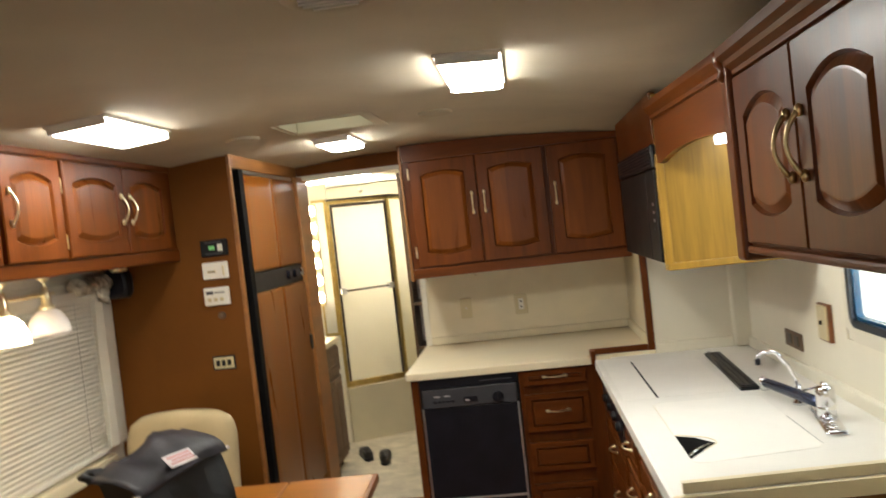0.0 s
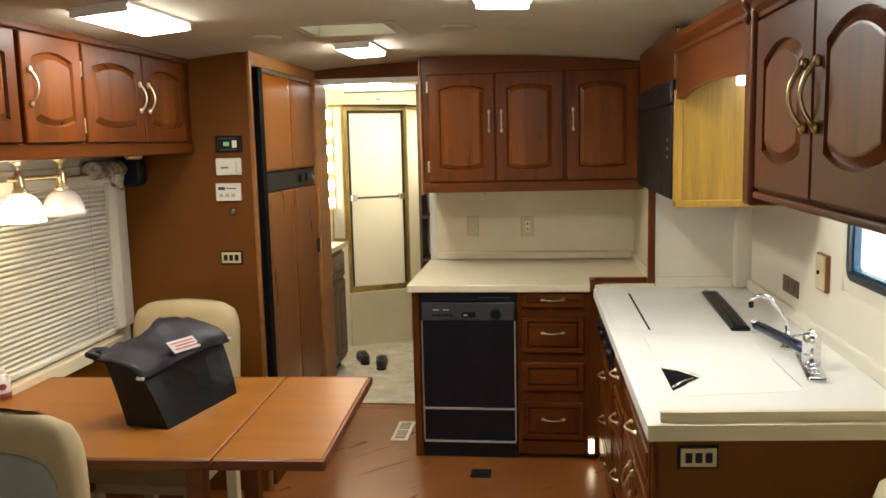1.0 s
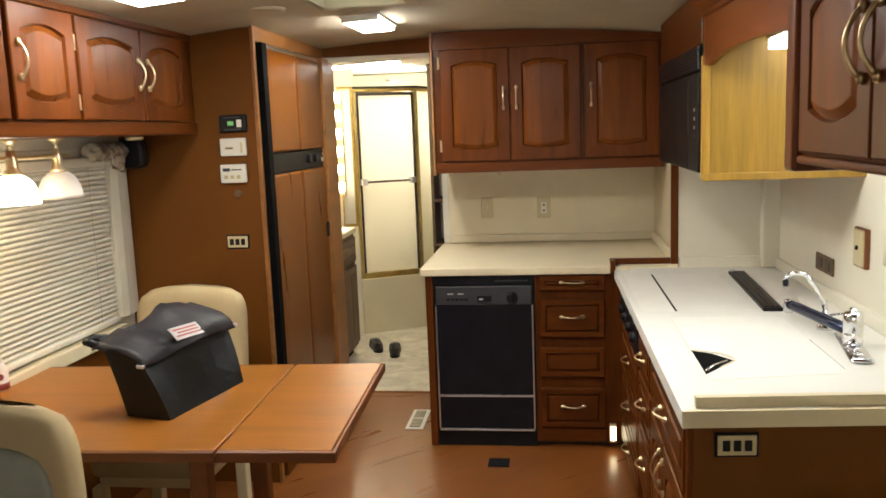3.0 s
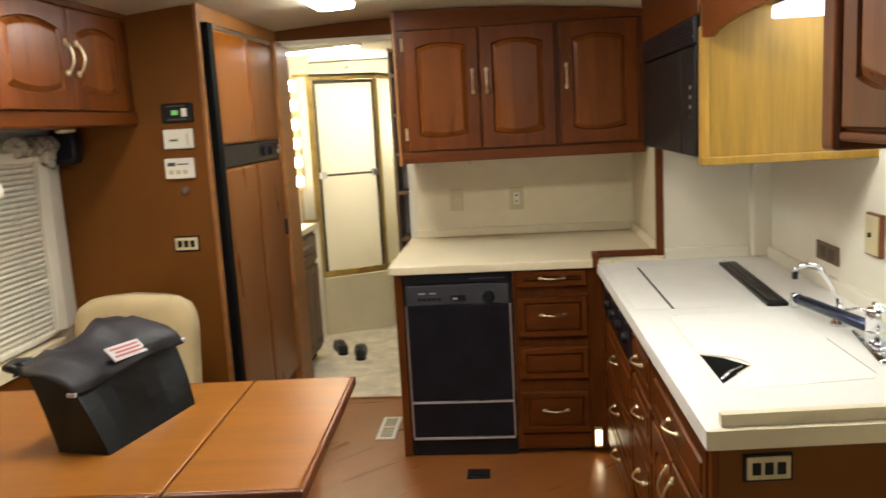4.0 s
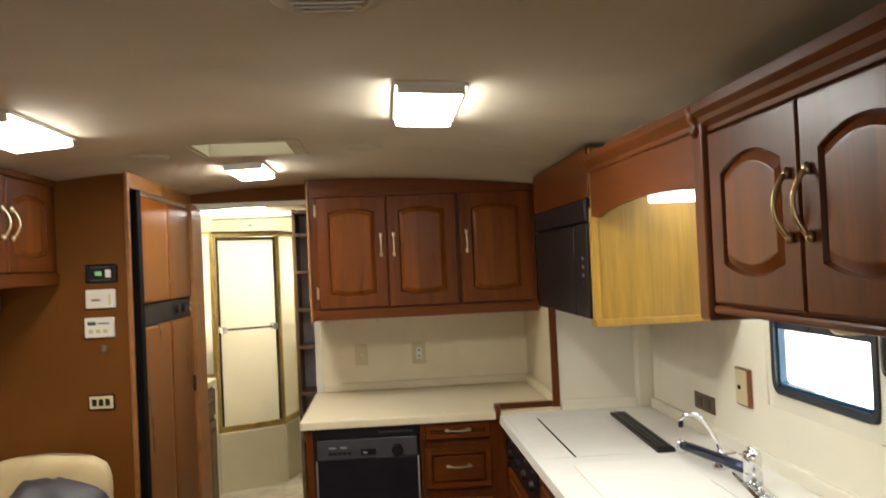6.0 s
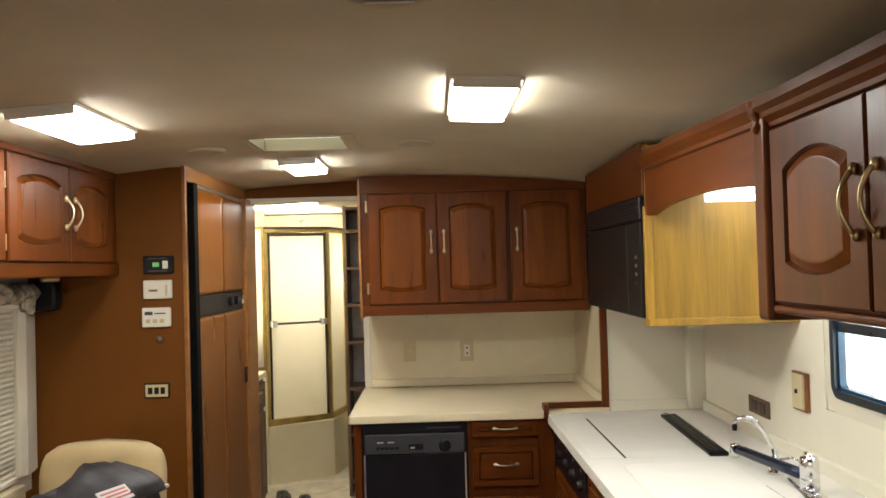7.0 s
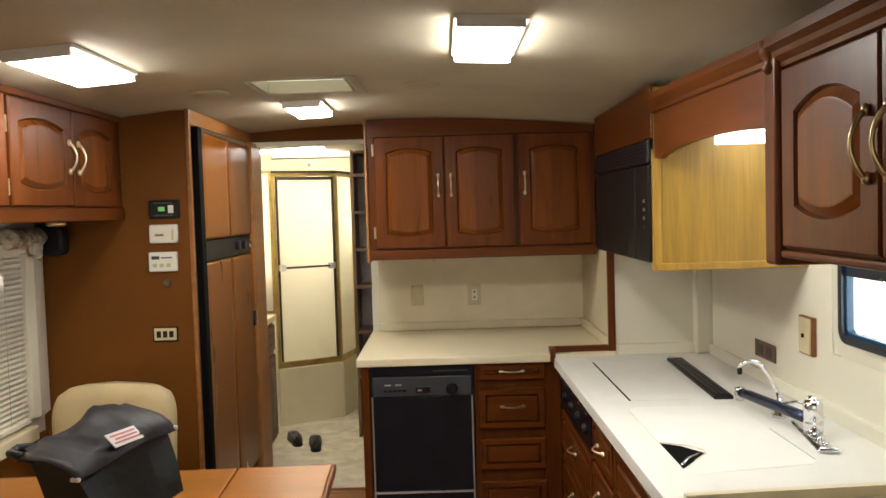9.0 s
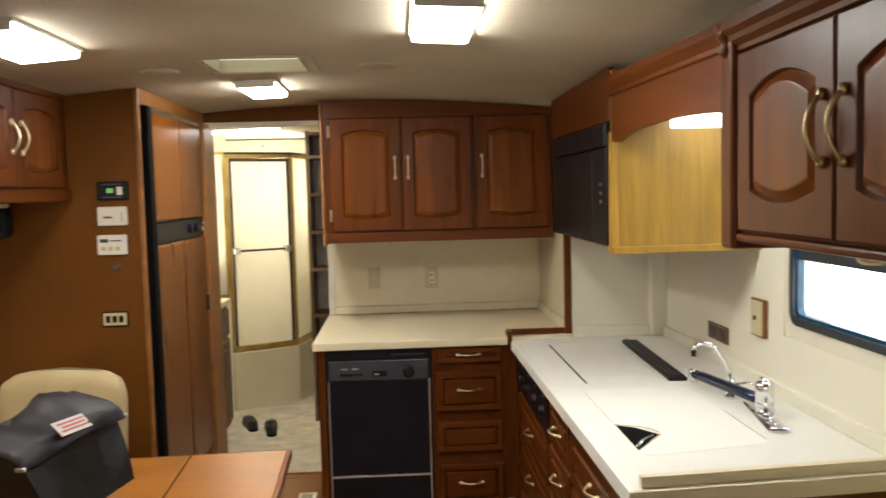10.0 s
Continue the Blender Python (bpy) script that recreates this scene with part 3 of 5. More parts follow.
for k in range(9):
    u = k / 8
    w = 0.060 - 0.022 * u
    rings.append([(-1.178 + 0.012 * math.cos(5 * a) * (1 - abs(math.sin(a))) + 0.016 * math.cos(a), 2.405 + w * math.sin(a), 1.535 - 0.075 * u - 0.02 * math.sin(a)) for a in [2 * math.pi * j / 24 for j in range(24)]])
part("tail", skin(rings), M_fabric, t, "hanging fabric tail", True)

# ---- lamp over the dinette ----
t = thing("dinette_lamp", "brass double lamp with white bell glass shades", "lamp", (-1.06, 1.665, 1.592))
part("bar", tube([(0, -0.18, -0.062), (0, 0.18, -0.062)], 0.007, 10), M_brass, t)
for y, m in ((-0.115, M_shade), (0.13, M_shade_dim)):
    part("stem", tube([(0, y, 0.0), (0, y, -0.055)], 0.006, 8), M_brass, t)
    part("cap", lathe([(0.026, 0.0), (0.026, -0.006), (0.012, -0.014), (0.008, -0.02)], 16, (0, y, 0)), M_brass, t, smooth=True)
    part("socket", lathe([(0.010, -0.035), (0.013, -0.05), (0.018, -0.068), (0.018, -0.096), (0.026, -0.104), (0.028, -0.118)], 18, (0, y, 0)), M_brass, t, smooth=True)
    prof = [(0.022, -0.100), (0.040, -0.106), (0.062, -0.122), (0.076, -0.146), (0.083, -0.172), (0.084, -0.184), (0.080, -0.184), (0.072, -0.148), (0.058, -0.127), (0.036, -0.110), (0.020, -0.104)]
    part("shade", lathe([(r * 0.88, z * 1.13) for r, z in prof], 30, (0, y, 0)), m, t, "frosted white bell shade", True)

# ---- dinette table, bag, bottle, chairs ----
t = thing("dinette_table", "orange oak dinette table with a raised drop leaf", "table", (0, 0, 0))
t.matrix_basis = pose(0.0605, 1.488, 0, 0, 0, 2.4) @ Matrix.Translation((-0.05, -1.5525, 0))


def plank_top(x0, x1):
    return box(x0, x1, 1.16, 1.945, 0.744, 0.762, 0.003)


part("tabletop", plank_top(-1.235, -0.274), M_table, t)
part("leaf", plank_top(-0.268, 0.038), M_table, t)
for x0, x1, y0, y1 in ((-1.235, -0.274, 1.148, 1.16), (-0.268, 0.050, 1.148, 1.16), (-0.268, 0.050, 1.945, 1.957), (-1.235, -0.274, 1.945, 1.957), (0.038, 0.050, 1.16, 1.945)):
    part("edge_band", box(x0, x1, y0, y1, 0.731, 0.761, 0.004), M_table_edge, t)
part("apron", box(-1.15, -0.31, 1.27, 1.30, 0.680, 0.743, 0.003), M_table_edge, t)
part("apron", box(-1.15, -0.31, 1.83, 1.86, 0.680, 0.743, 0.003), M_table_edge, t)
part("apron", box(-0.34, -0.31, 1.301, 1.829, 0.680, 0.743, 0.003), M_table_edge, t)
for y in (1.30, 1.80):
    part("leg", box(-0.40, -0.345, y - 0.028, y + 0.028, 0, 0.742, 0.006), M_table_edge, t)
    part("leg", box(-1.15, -1.095, y - 0.028, y + 0.028, 0, 0.742, 0.006), M_table_edge, t)
part("leaf_bracket", box(-0.30, -0.10, 1.53, 1.56, 0.70, 0.743, 0.003), M_steel, t)

# bag: a soft leaning satchel whose flap folds over from the far top edge
t = thing("bag", "black vinyl bag with a mottled grey flap, on the table", "bag")
t.matrix_basis = pose(-0.470, 1.297, 0.763, 0, 0, -11.9)
LONG = 0.375


def bag_ring(u):
    """One cross-section; local y runs along the bag, x across."""
    e = 0.010 * math.sin(u * 17)
    r0, r1 = Vector((0.0, 0.0)), Vector((-0.155 + 0.004 * math.sin(9 * u), 0.0))
    r2, r3 = Vector((-0.238 + 0.045 * u / LONG, 0.232 + 0.03 * u / LONG)), Vector((-0.098 + 0.048 * u / LONG, 0.180 + 0.012 * u / LONG))
    pts = []
    for a, c, bulge in ((r0, r1, 0.0), (r1, r2, 0.006 + e), (r2, r3, 0.012), (r3, r0, 0.016 * math.sin(math.pi * u / LONG) - 0.006 - e)):
        d = (c - a)
        nrm = Vector((d.y, -d.x)).normalized()
        for k in range(5):
            q = k / 5
            p = a + d * q - nrm * (bulge * math.sin(math.pi * q)) * -1
            pts.append((p.x, u, max(0.0, p.y)))
    return pts


part("body", skin([bag_ring(u) for u in (0.0, 0.012, 0.06, 0.11, 0.17, 0.23, 0.29, 0.35, LONG)]), M_bag, t, smooth=False)
b = bmesh.new()
rings = []
for k in range(17):
    q = k / 16
    u = -0.022 + q * (LONG + 0.03)
    sx, sz = 0.046 * q, 0.028 * q
    hump = 0.030 * math.exp(-((q - 0.70) / 0.17) ** 2) - 0.012 * math.exp(-((q - 0.40) / 0.10) ** 2) + 0.004 * math.sin(q * 31)
    prof = [(-0.244, 0.205, 0.0), (-0.252, 0.230, 0.8), (-0.236, 0.236, 1.0), (-0.190, 0.228, 0.8), (-0.150, 0.216, 0.5), (-0.115, 0.204, 0.3), (-0.084, 0.188, 0.1), (-0.067, 0.166 - 0.006 * math.sin(q * 8), 0.0)]
    up = [(x + sx + 0.004 * math.sin(q * 13 + i), u + 0.006 * math.sin(i * 1.7), z + sz + (hump - 0.024 * max(0.0, 1 - 5 * q)) * w) for i, (x, z, w) in enumerate(prof)]
    rings.append(up + [(x - 0.002, y, z - 0.005) for x, y, z in reversed(up)])
skin(rings, b)
part("flap", b, M_flap, t, "creased grey vinyl flap", True)
patch = Matrix.Translation((-0.065, 0.185, 0.2165)) @ pose(0, 0, 0, 0, 42, 0) @ pose(0, 0, 0, 0, 0, 86)
part("label_patch", box(-0.064, 0.064, -0.024, 0.024, 0.0, 0.004, 0.001), M_paper, t, "white label with red print", at=patch)
for i in range(3):
    part("print_bar", box(-0.054 + 0.012 * (i % 2), 0.054, -0.015 + i * 0.012, -0.009 + i * 0.012, 0.004, 0.0048), M_red, t, at=patch)
# small pale blocks at both ends of the flap's edge
part("corner_tip", box(-0.084, -0.058, -0.030, -0.018, 0.157, 0.168, 0.003), M_paper, t, "pale flap corner")
part("corner_tip", box(-0.040, -0.014, LONG + 0.000, LONG + 0.013, 0.187, 0.198, 0.003), M_paper, t, "pale flap corner")
part("handle", tube([(-0.235, -0.012, 0.215), (-0.268, -0.016, 0.224), (-0.275, 0.02, 0.226), (-0.25, 0.05, 0.222)], 0.012, 8), M_bag, t, smooth=True)

t = thing("bottle", "small white bottle with red print on the table", "bottle", (-1.205, 1.565, 0.762))
t.matrix_basis = t.matrix_basis @ Matrix.Scale(0.86, 4)
part("body", lathe([(0.030, 0), (0.034, 0.004), (0.034, 0.028), (0.033, 0.03), (0.034, 0.075), (0.026, 0.098), (0.016, 0.108)], 22), M_bottle, t, smooth=True)
part("label_band", lathe([(0.0352, 0.006), (0.0352, 0.030), (0.034, 0.031)], 22), M_red, t, smooth=True)
part("print_mark", lathe([(0.014, 0.0), (0.013, 0.002), (0.0, 0.002)], 14, (0.022, -0.024, 0.058), turn=pose(0, 0, 0, 90, 0, 42)), M_red, t)
part("cap", lathe([(0.017, 0.106), (0.017, 0.124), (0.013, 0.128), (0.0, 0.128)], 18), M_white, t)


def rounded_slab(w, d0, d1, z0, z1, lean=0.0, bulge=0.02, n=25, crown=0.02):
    """Padded upright slab: x across, between y=d0 and d1, with rounded shoulders."""
    rings = []
    for k in range(n):
        u = k / (n - 1)
        z = z0 + (z1 - z0) * u
        e = max(0.0, (u - 0.80) / 0.20)
        ww = w / 2 * (0.96 + 0.06 * u) - 0.062 * (1 - math.sqrt(max(0.0, 1 - e * e)))
        th = (d1 - d0) * (0.35 + 0.65 * math.sqrt(max(0.0, 1 - e ** 3))) / 2
        cy = (d0 + d1) / 2 + lean * u
        r = []
        for j in range(24):
            a = 2 * math.pi * j / 24
            c, s = math.cos(a), math.sin(a)
            x = ww * math.copysign(abs(c) ** 0.35, c)
            zz = z + crown * e * (1 - (x / ww) ** 2)
            r.append((x, cy + th * math.copysign(abs(s) ** 0.45, s) * (1 + bulge * (1 - abs(x / ww))), zz))
        rings.append(r)
    return skin(rings)


def dinette_chair(at, rz, back=M_cream, tall=0.0, seat=M_cream):
    t = thing("dinette_chair", "cream upholstered dinette chair with a rounded back", "chair", at, rz, "chairs at the table")
    part("backrest", rounded_slab(0.46, 0.20, 0.30, 0.34, 0.955 + tall, 0.05), M_cream, t, smooth=True)
    part("back_cover", rounded_slab(0.385, 0.285, 0.312, 0.40, 0.87 + tall, 0.045), back, t, smooth=True)
    part("seat", box(-0.225, 0.225, -0.20, 0.24, 0.34, 0.44, 0.035, 4), seat, t, smooth=True)
    part("seat_frame", box(-0.20, 0.20, -0.17, 0.26, 0.30, 0.345, 0.006), M_creamlt, t)
    for x in (-0.19, 0.19):
        for y in (-0.18, 0.24):
            part("leg", box(x - 0.024, x + 0.024, y - 0.024, y + 0.024, 0, 0.31, 0.006), M_creamlt, t)
    return t


dinette_chair((-0.850, 2.00, 0), 0, M_cream, 0.0)
# seat grey-green instead of cream, to imitate the shade under the table
dinette_chair((-0.685, 1.09, 0.0), 180, M_teal, 0.02, M_teal)

# ---- dishwasher, drawers, worktop ----
t = thing("dishwasher", "black built-in dishwasher with bright trim strips", "dishwasher", (0.055, 3.03, 0))
part("body", box(0.0, 0.49, 0.004, 0.55, 0.0, 0.868), M_blackm, t)
part("top_panel", box(0.004, 0.486, -0.010, 0.003, 0.818, 0.866, 0.003), M_black, t)
part("control_panel", box(0.012, 0.478, -0.022, 0.003, 0.722, 0.815, 0.005), M_grey, t, "grey control panel with buttons and dial")
part("door_panel", box(0.014, 0.476, -0.014, 0.003, 0.269, 0.719, 0.003), M_black, t, "glossy black door panel")
part("lower_panel", box(0.014, 0.476, -0.012, 0.003, 0.094, 0.255, 0.003), M_black, t)
part("kick_plate", box(0.01, 0.48, 0.012, 0.03, 0.0, 0.072), M_black, t)
for z in (0.262, 0.088):
    part("trim_strip", box(0.010, 0.480, -0.019, 0.0, z - 0.005, z + 0.005, 0.002), M_steel, t, "bright horizontal strip")
for x in (0.010, 0.480):
    part("side_strip", box(x - 0.004, x + 0.004, -0.017, 0.0, 0.095, 0.719, 0.0015), M_steel, t)
part("dial", lathe([(0.028, 0), (0.027, 0.012), (0.020, 0.018), (0, 0.018)], 20, (0.385, -0.022, 0.758), turn=pose(0, 0, 0, 90, 0, 0)), M_black, t)
part("dial_grip", box(0.381, 0.389, -0.046, -0.038, 0.735, 0.782, 0.002), M_blackm, t)
for i in range(5):
    part("button", box(0.065 + i * 0.022, 0.083 + i * 0.022, -0.026, -0.021, 0.745, 0.757, 0.001), M_black, t)
for x0, x1, z in ((0.07, 0.10, 0.778), (0.12, 0.15, 0.778), (0.30, 0.46, 0.838)):
    part("marking", box(x0, x1, -0.0235 if z < 0.8 else -0.0113, -0.0095, z - 0.003, z + 0.003), M_steel if z < 0.8 else M_grey, t)
part("latch", box(0.215, 0.285, -0.028, -0.021, 0.740, 0.768, 0.003), M_black, t, "recessed door latch")
part("latch_mark", box(0.225, 0.245, -0.0295, -0.027, 0.748, 0.756), M_steel, t)

solid("end_panel", box(0.016, 0.052, 3.022, 3.88, 0, 0.872, 0.003), M_cherry, "cherry end panel of the base cabinets", "cabinet panel")
t = thing("base_cabinet", "cherry base cabinet with a stack of drawers", "cabinet", (0.548, 3.03, 0))
part("body", box(0.0, 0.405, 0.004, 0.6, 0.085, 0.872), M_cherry, t)
part("toe_kick", box(0.0, 0.405, 0.05, 0.07, 0.0, 0.084), M_vanity, t)
part("stile", box(0.0, 0.022, -0.004, 0.004, 0.03, 0.872, 0.0015), M_cherry, t)
part("stile", box(0.330, 0.405, -0.004, 0.004, 0.03, 0.872, 0.0015), M_cherry, t)
part("bottom_rail", box(0.0225, 0.3295, -0.004, 0.004, 0.03, 0.095, 0.0015), M_cherry_x, t)
for z0, z1, pull in ((0.788, 0.862, 1), (0.558, 0.745, 1), (0.362, 0.508, 0), (0.108, 0.303, 1)):
    door(t, "drawer", pose(0.022, -0.003, z0), 0.308, z1 - z0, 0.026, 0.0, 0.0, 0.018, handle=(0.154, (z1 - z0) * 0.55) if pull else None, flat=True, wood=M_cherry_x, centre=M_cherry_x)

t = thing("worktop", "cream laminate worktop over the dishwasher", "worktop")
part("slab", prism([(0.006, 3.0), (1.0, 3.0), (1.0, 3.036), (1.219, 3.036), (1.219, 3.896), (0.006, 3.896)], 0.873, 0.9045), M_lam, t)
part("front_edge", box(0.0, 0.904, 2.990, 3.002, 0.869, 0.906, 0.005), M_lam, t, "rounded cream front edge")
part("side_edge", box(-0.004, 0.007, 2.994, 3.896, 0.869, 0.906, 0.004), M_lam, t)
solid("backsplash", box(0.037, 1.217, 3.872, 3.898, 0.907, 0.952, 0.006), M_lam, "low cream backsplash ledge", "backsplash")
solid("side_backsplash", box(1.196, 1.2195, 3.075, 3.870, 0.907, 0.952, 0.006), M_lam, "low cream side backsplash", "backsplash")
solid("recess_side_panel", box(1.2155, 1.2215, 3.064, 3.898, 0.953, 1.36), M_lam, "cream panel at the recess side", "panel")
t = thing("step_trim", "cherry moulding stepping between the two counters", "trim", (0, 0, 0))
part("rail", box(0.905, 1.186, 3.035, 3.062, 0.907, 0.934, 0.004), M_cherry_x, t)
part("riser", box(0.905, 0.928, 2.985, 3.034, 0.872, 0.934, 0.004), M_cherry, t)

# wall plates
t = thing("wall_outlet", "ivory wall outlet plate over the worktop", "outlet", (0.590, 3.899, 1.102))
part("plate", box(-0.038, 0.038, -0.007, 0, -0.06, 0.06, 0.003), M_ivory, t)
part("socket", box(-0.015, 0.015, -0.0095, -0.006, -0.032, 0.032, 0.002), M_white, t)
for z in (-0.016, 0.016):
    part("slot", box(-0.005, 0.005, -0.0105, -0.009, z - 0.005, z + 0.005), M_blackm, t)
t = thing("blank_plate", "blank cream wall plate over the worktop", "wall plate", (0.262, 3.899, 1.108))
part("plate", box(-0.035, 0.035, -0.006, 0, -0.06, 0.06, 0.003), M_ivory, t)
part("screw", lathe([(0.005, 0), (0.004, 0.002), (0, 0.002)], 10, (0, -0.006, 0.0), turn=pose(0, 0, 0, 90, 0, 0)), M_steel, t)

# ---- upper cabinet over the worktop ----
t = thing("upper_cabinet", "cherry upper cabinet with three raised-panel doors", "cabinet", (0.045, 3.38, 1.345))
top_pts = [(0.0, 0.0), (1.155, 0.0)] + [(1.155 - 1.155 * i / 8, arch_z(0.045 + 1.155 - 1.155 * i / 8) - 1.345 - 0.004) for i in range(9)]
part("body", prism(top_pts, 0.0, 0.515, swap=lambda x, y, z: (x, z, y)), M_cherry, t)
part("side_moulding", box(-0.014, 0.0, -0.020, 0.52, -0.012, 0.715, 0.004), M_tan, t, "pale cherry side edge")
part("bottom_rail", box(0.001, 1.155, -0.012, 0.0, 0.0, 0.052, 0.003), M_cherry_x, t)
b = bmesh.new()
n8 = [1.154 - 1.153 * i / 8 for i in range(9)]
prism([(0.001, 0.628), (1.154, 0.628)] + [(x, arch_z(0.045 + x) - 1.345 - 0.006) for x in n8], -0.012, 0.0, b, swap=lambda x, y, z: (x, z, y))
part("top_rail", b, M_cherry_x, t)
for x0, x1, hs in ((0.036, 0.388, "r"), (0.393, 0.745, "l"), (0.766, 1.128, "l")):
    w = x1 - x0
    door(t, "door", pose(x0, -0.003, 0.058), w, 0.565, 0.058, 0.022, 0.016, handle=(w - 0.03 if hs == "r" else 0.03, 0.315))
for z in (0.14, 0.56):
    part("hinge", lathe([(0.006, -0.03), (0.006, 0.03)], 8, (0.030, -0.014, z)), M_brass, t)
for x in (0.06, 0.32):
    part("cup_hook", tube([(x, 0.04, 0.0), (x, 0.04, -0.012), (x + 0.006, 0.04, -0.018), (x + 0.012, 0.04, -0.012)], 0.002, 6), M_brass_d, t)

# ---- microwave, hood valance and oak side ----
t = thing("microwave_cabinet", "cherry and oak cabinet holding the microwave", "cabinet", (1.145, 1.99, 1.37))
part("oak_side", box(0.002, 0.521, 0.0, 0.018, 0.0, 0.62, 0.002), M_oak_y, t, "yellow oak veneer side")
part("oak_bottom", box(0.0, 0.521, -0.010, 0.06, -0.006, 0.020, 0.004), M_oak_y, t)
part("oak_stile", box(-0.006, 0.022, -0.008, 0.02, 0.016, 0.41, 0.004), M_oak_y, t)
part("body", box(0.02, 0.521, 0.019, 1.055, 0.02, 0.61), M_cherry_y, t)
part("top_board", box(-0.004, 0.019, 0.019, 1.05, 0.45, 0.63, 0.003), M_cherry_y, t)
t = thing("microwave", "dark built-in microwave oven over the range", "microwave", (1.145, 2.012, 1.388))
part("case", box(0.0, 0.018, 0.0, 0.975, 0.0, 0.43), M_blackm, t)
part("vent_panel", box(-0.016, 0.0, 0.004, 0.972, 0.345, 0.428, 0.006), M_blackm, t)
for i in range(6):
    part("vent_slat", box(-0.019, -0.015, 0.02, 0.955, 0.354 + i * 0.012, 0.360 + i * 0.012, 0.001), M_black, t)
part("door", box(-0.014, 0.0, 0.21, 0.972, 0.004, 0.340, 0.004), M_mw, t, "dark glossy oven door")
part("control_panel", box(-0.014, 0.0, 0.004, 0.205, 0.004, 0.340, 0.004), M_mw, t)
for i in range(4):
    part("button", box(-0.0155, -0.0135, 0.06, 0.085, 0.12 + i * 0.03, 0.132 + i * 0.03), M_steel if i > 0 else M_grey, t)

RCX, RCY = 1.188, 1.072
# arched valance between the microwave cabinet and the overhead cabinet
vl = math.hypot(RCX - 1.145, 1.985 - RCY)
va = math.degrees(math.atan2(RCY - 1.985, RCX - 1.145))
t = thing("hood_valance", "cherry valance with an arched lower edge over the sink", "valance", (1.145, 1.985, 0), va)
low = []
for i in range(17):
    u = i / 16
    z = 1.748 - 0.006 * math.sin(u / 0.12 * math.pi) if u < 0.12 else 1.752 + 0.026 * math.sin((u - 0.12) / 0.88 * math.pi) ** 0.7
    low.append((u * vl, z))
part("board", prism(low + [(vl, 1.962), (0.0, 1.962)], -0.0, 0.02, swap=lambda x, y, z: (x, z, y)), M_cherry_x, t)
rings = []
for x in (0.0, vl):
    rings.append([(x, -0.0005, 1.898), (x, -0.010, 1.902), (x, -0.012, 1.914), (x, -0.022, 1.926), (x, -0.030, 1.938), (x, -0.030, 1.958), (x, -0.0005, 1.958)])
part("crown", skin(rings), M_cherry_x, t)
# dark board added to paint the shadow between crown and ceiling
part("frieze", box(0.0, vl, 0.06, 0.08, 1.94, 2.03), M_vanity, t, "dark strip standing for the shadowed ceiling edge")
t = thing("hood_light", "lit white lamp behind the valance over the sink", "lamp", (1.50, 1.712, 1.797))
part("housing", box(-0.165, 0.165, -0.255, 0.258, 0.022, 0.19, 0.004), M_white, t)
part("diffuser", box(-0.160, 0.160, -0.25, 0.252, -0.012, 0.021, 0.006), M_hood, t, "glowing cool-white diffuser")

# ---- overhead cabinet over the sink ----
t = thing("sink_overhead_cabinet", "cherry overhead cabinet with arched raised-panel doors", "cabinet", (RCX, RCY, 1.468))
part("body", box(0.004, 0.478, -2.6, 0.0, 0.018, 0.478), M_cherry_y, t)
part("bottom_moulding", box(-0.022, 0.478, -2.6, -0.064, 0.0, 0.0175, 0.006), M_cherry_y, t)
part("bottom_bead", box(-0.012, 0.003, -2.6, -0.066, 0.0178, 0.027, 0.004), M_cherry_y, t)
part("stile", box(-0.030, 0.478, -0.063, 0.003, -0.019, 0.47, 0.010, 3), M_cherry, t, "dark rounded end post")
part("top_rail", box(-0.006, 0.004, -2.6, -0.064, 0.412, 0.478, 0.003), M_cherry_y, t)
# dark strip in place of the shaded gap over the cabinet
part("frieze", box(0.075, 0.478, -2.6, 0.0, 0.479, 0.545), M_vanity, t, "dark strip standing for the shadowed ceiling edge")
rings = []
for y in (-2.6, -0.03):
    rings.append([(-0.0065, y, 0.412), (-0.016, y, 0.416), (-0.018, y, 0.426), (-0.030, y, 0.438), (-0.034, y, 0.449), (-0.046, y, 0.461), (-0.046, y, 0.482), (-0.0065, y, 0.482)])
part("crown_moulding", skin(rings), M_cherry_y, t)
part("corner_finial", lathe([(0.010, 0.405), (0.022, 0.418), (0.012, 0.432), (0.024, 0.448), (0.028, 0.478), (0.0, 0.486)], 14, (-0.024, -0.03, 0)), M_cherry, t, smooth=True)
for y1, hs in ((-0.069, "r"), (-0.477, "l"), (-0.90, "r"), (-1.308, "l")):
    w = 0.400
    hx = w - 0.032 if hs == "r" else 0.032
    door(t, "door", pose(0.002, y1, 0.024, 0, 0, -90), w, 0.385, 0.062, 0.034, 0.026, t=0.022, handle=(hx, 0.195), big=True)

# ---- cooking and sink counter ----
PL, PR = 0.965, 1.668
FL, FR = 1.083, 1.135      # the front edge runs slightly away towards the wall
t = thing("sink_cabinet", "cherry base cabinet under the sink with brass pulls", "cabinet", (0, 0, 0))
part("body", prism([(PL + 0.004, FL + 0.02), (PR, FR + 0.02), (PR, 3.02), (PL + 0.004, 3.02)], 0.07, 0.838), M_cherry_y, t)
part("toe_kick", prism([(PL + 0.05, FL + 0.07), (PR, FR + 0.07), (PR, 3.02), (PL + 0.05, 3.02)], 0.0, 0.069), M_vanity, t)
part("end_panel", prism([(PL, FL), (PR, FR), (PR, FR + 0.018), (PL, FL + 0.018)], 0.0, 0.838), M_panel, t, "brown textured end panel")
part("corner_stile", box(PL - 0.012, PL + 0.003, FL - 0.002, FL + 0.05, 0.0, 0.838, 0.003), M_cherry, t)


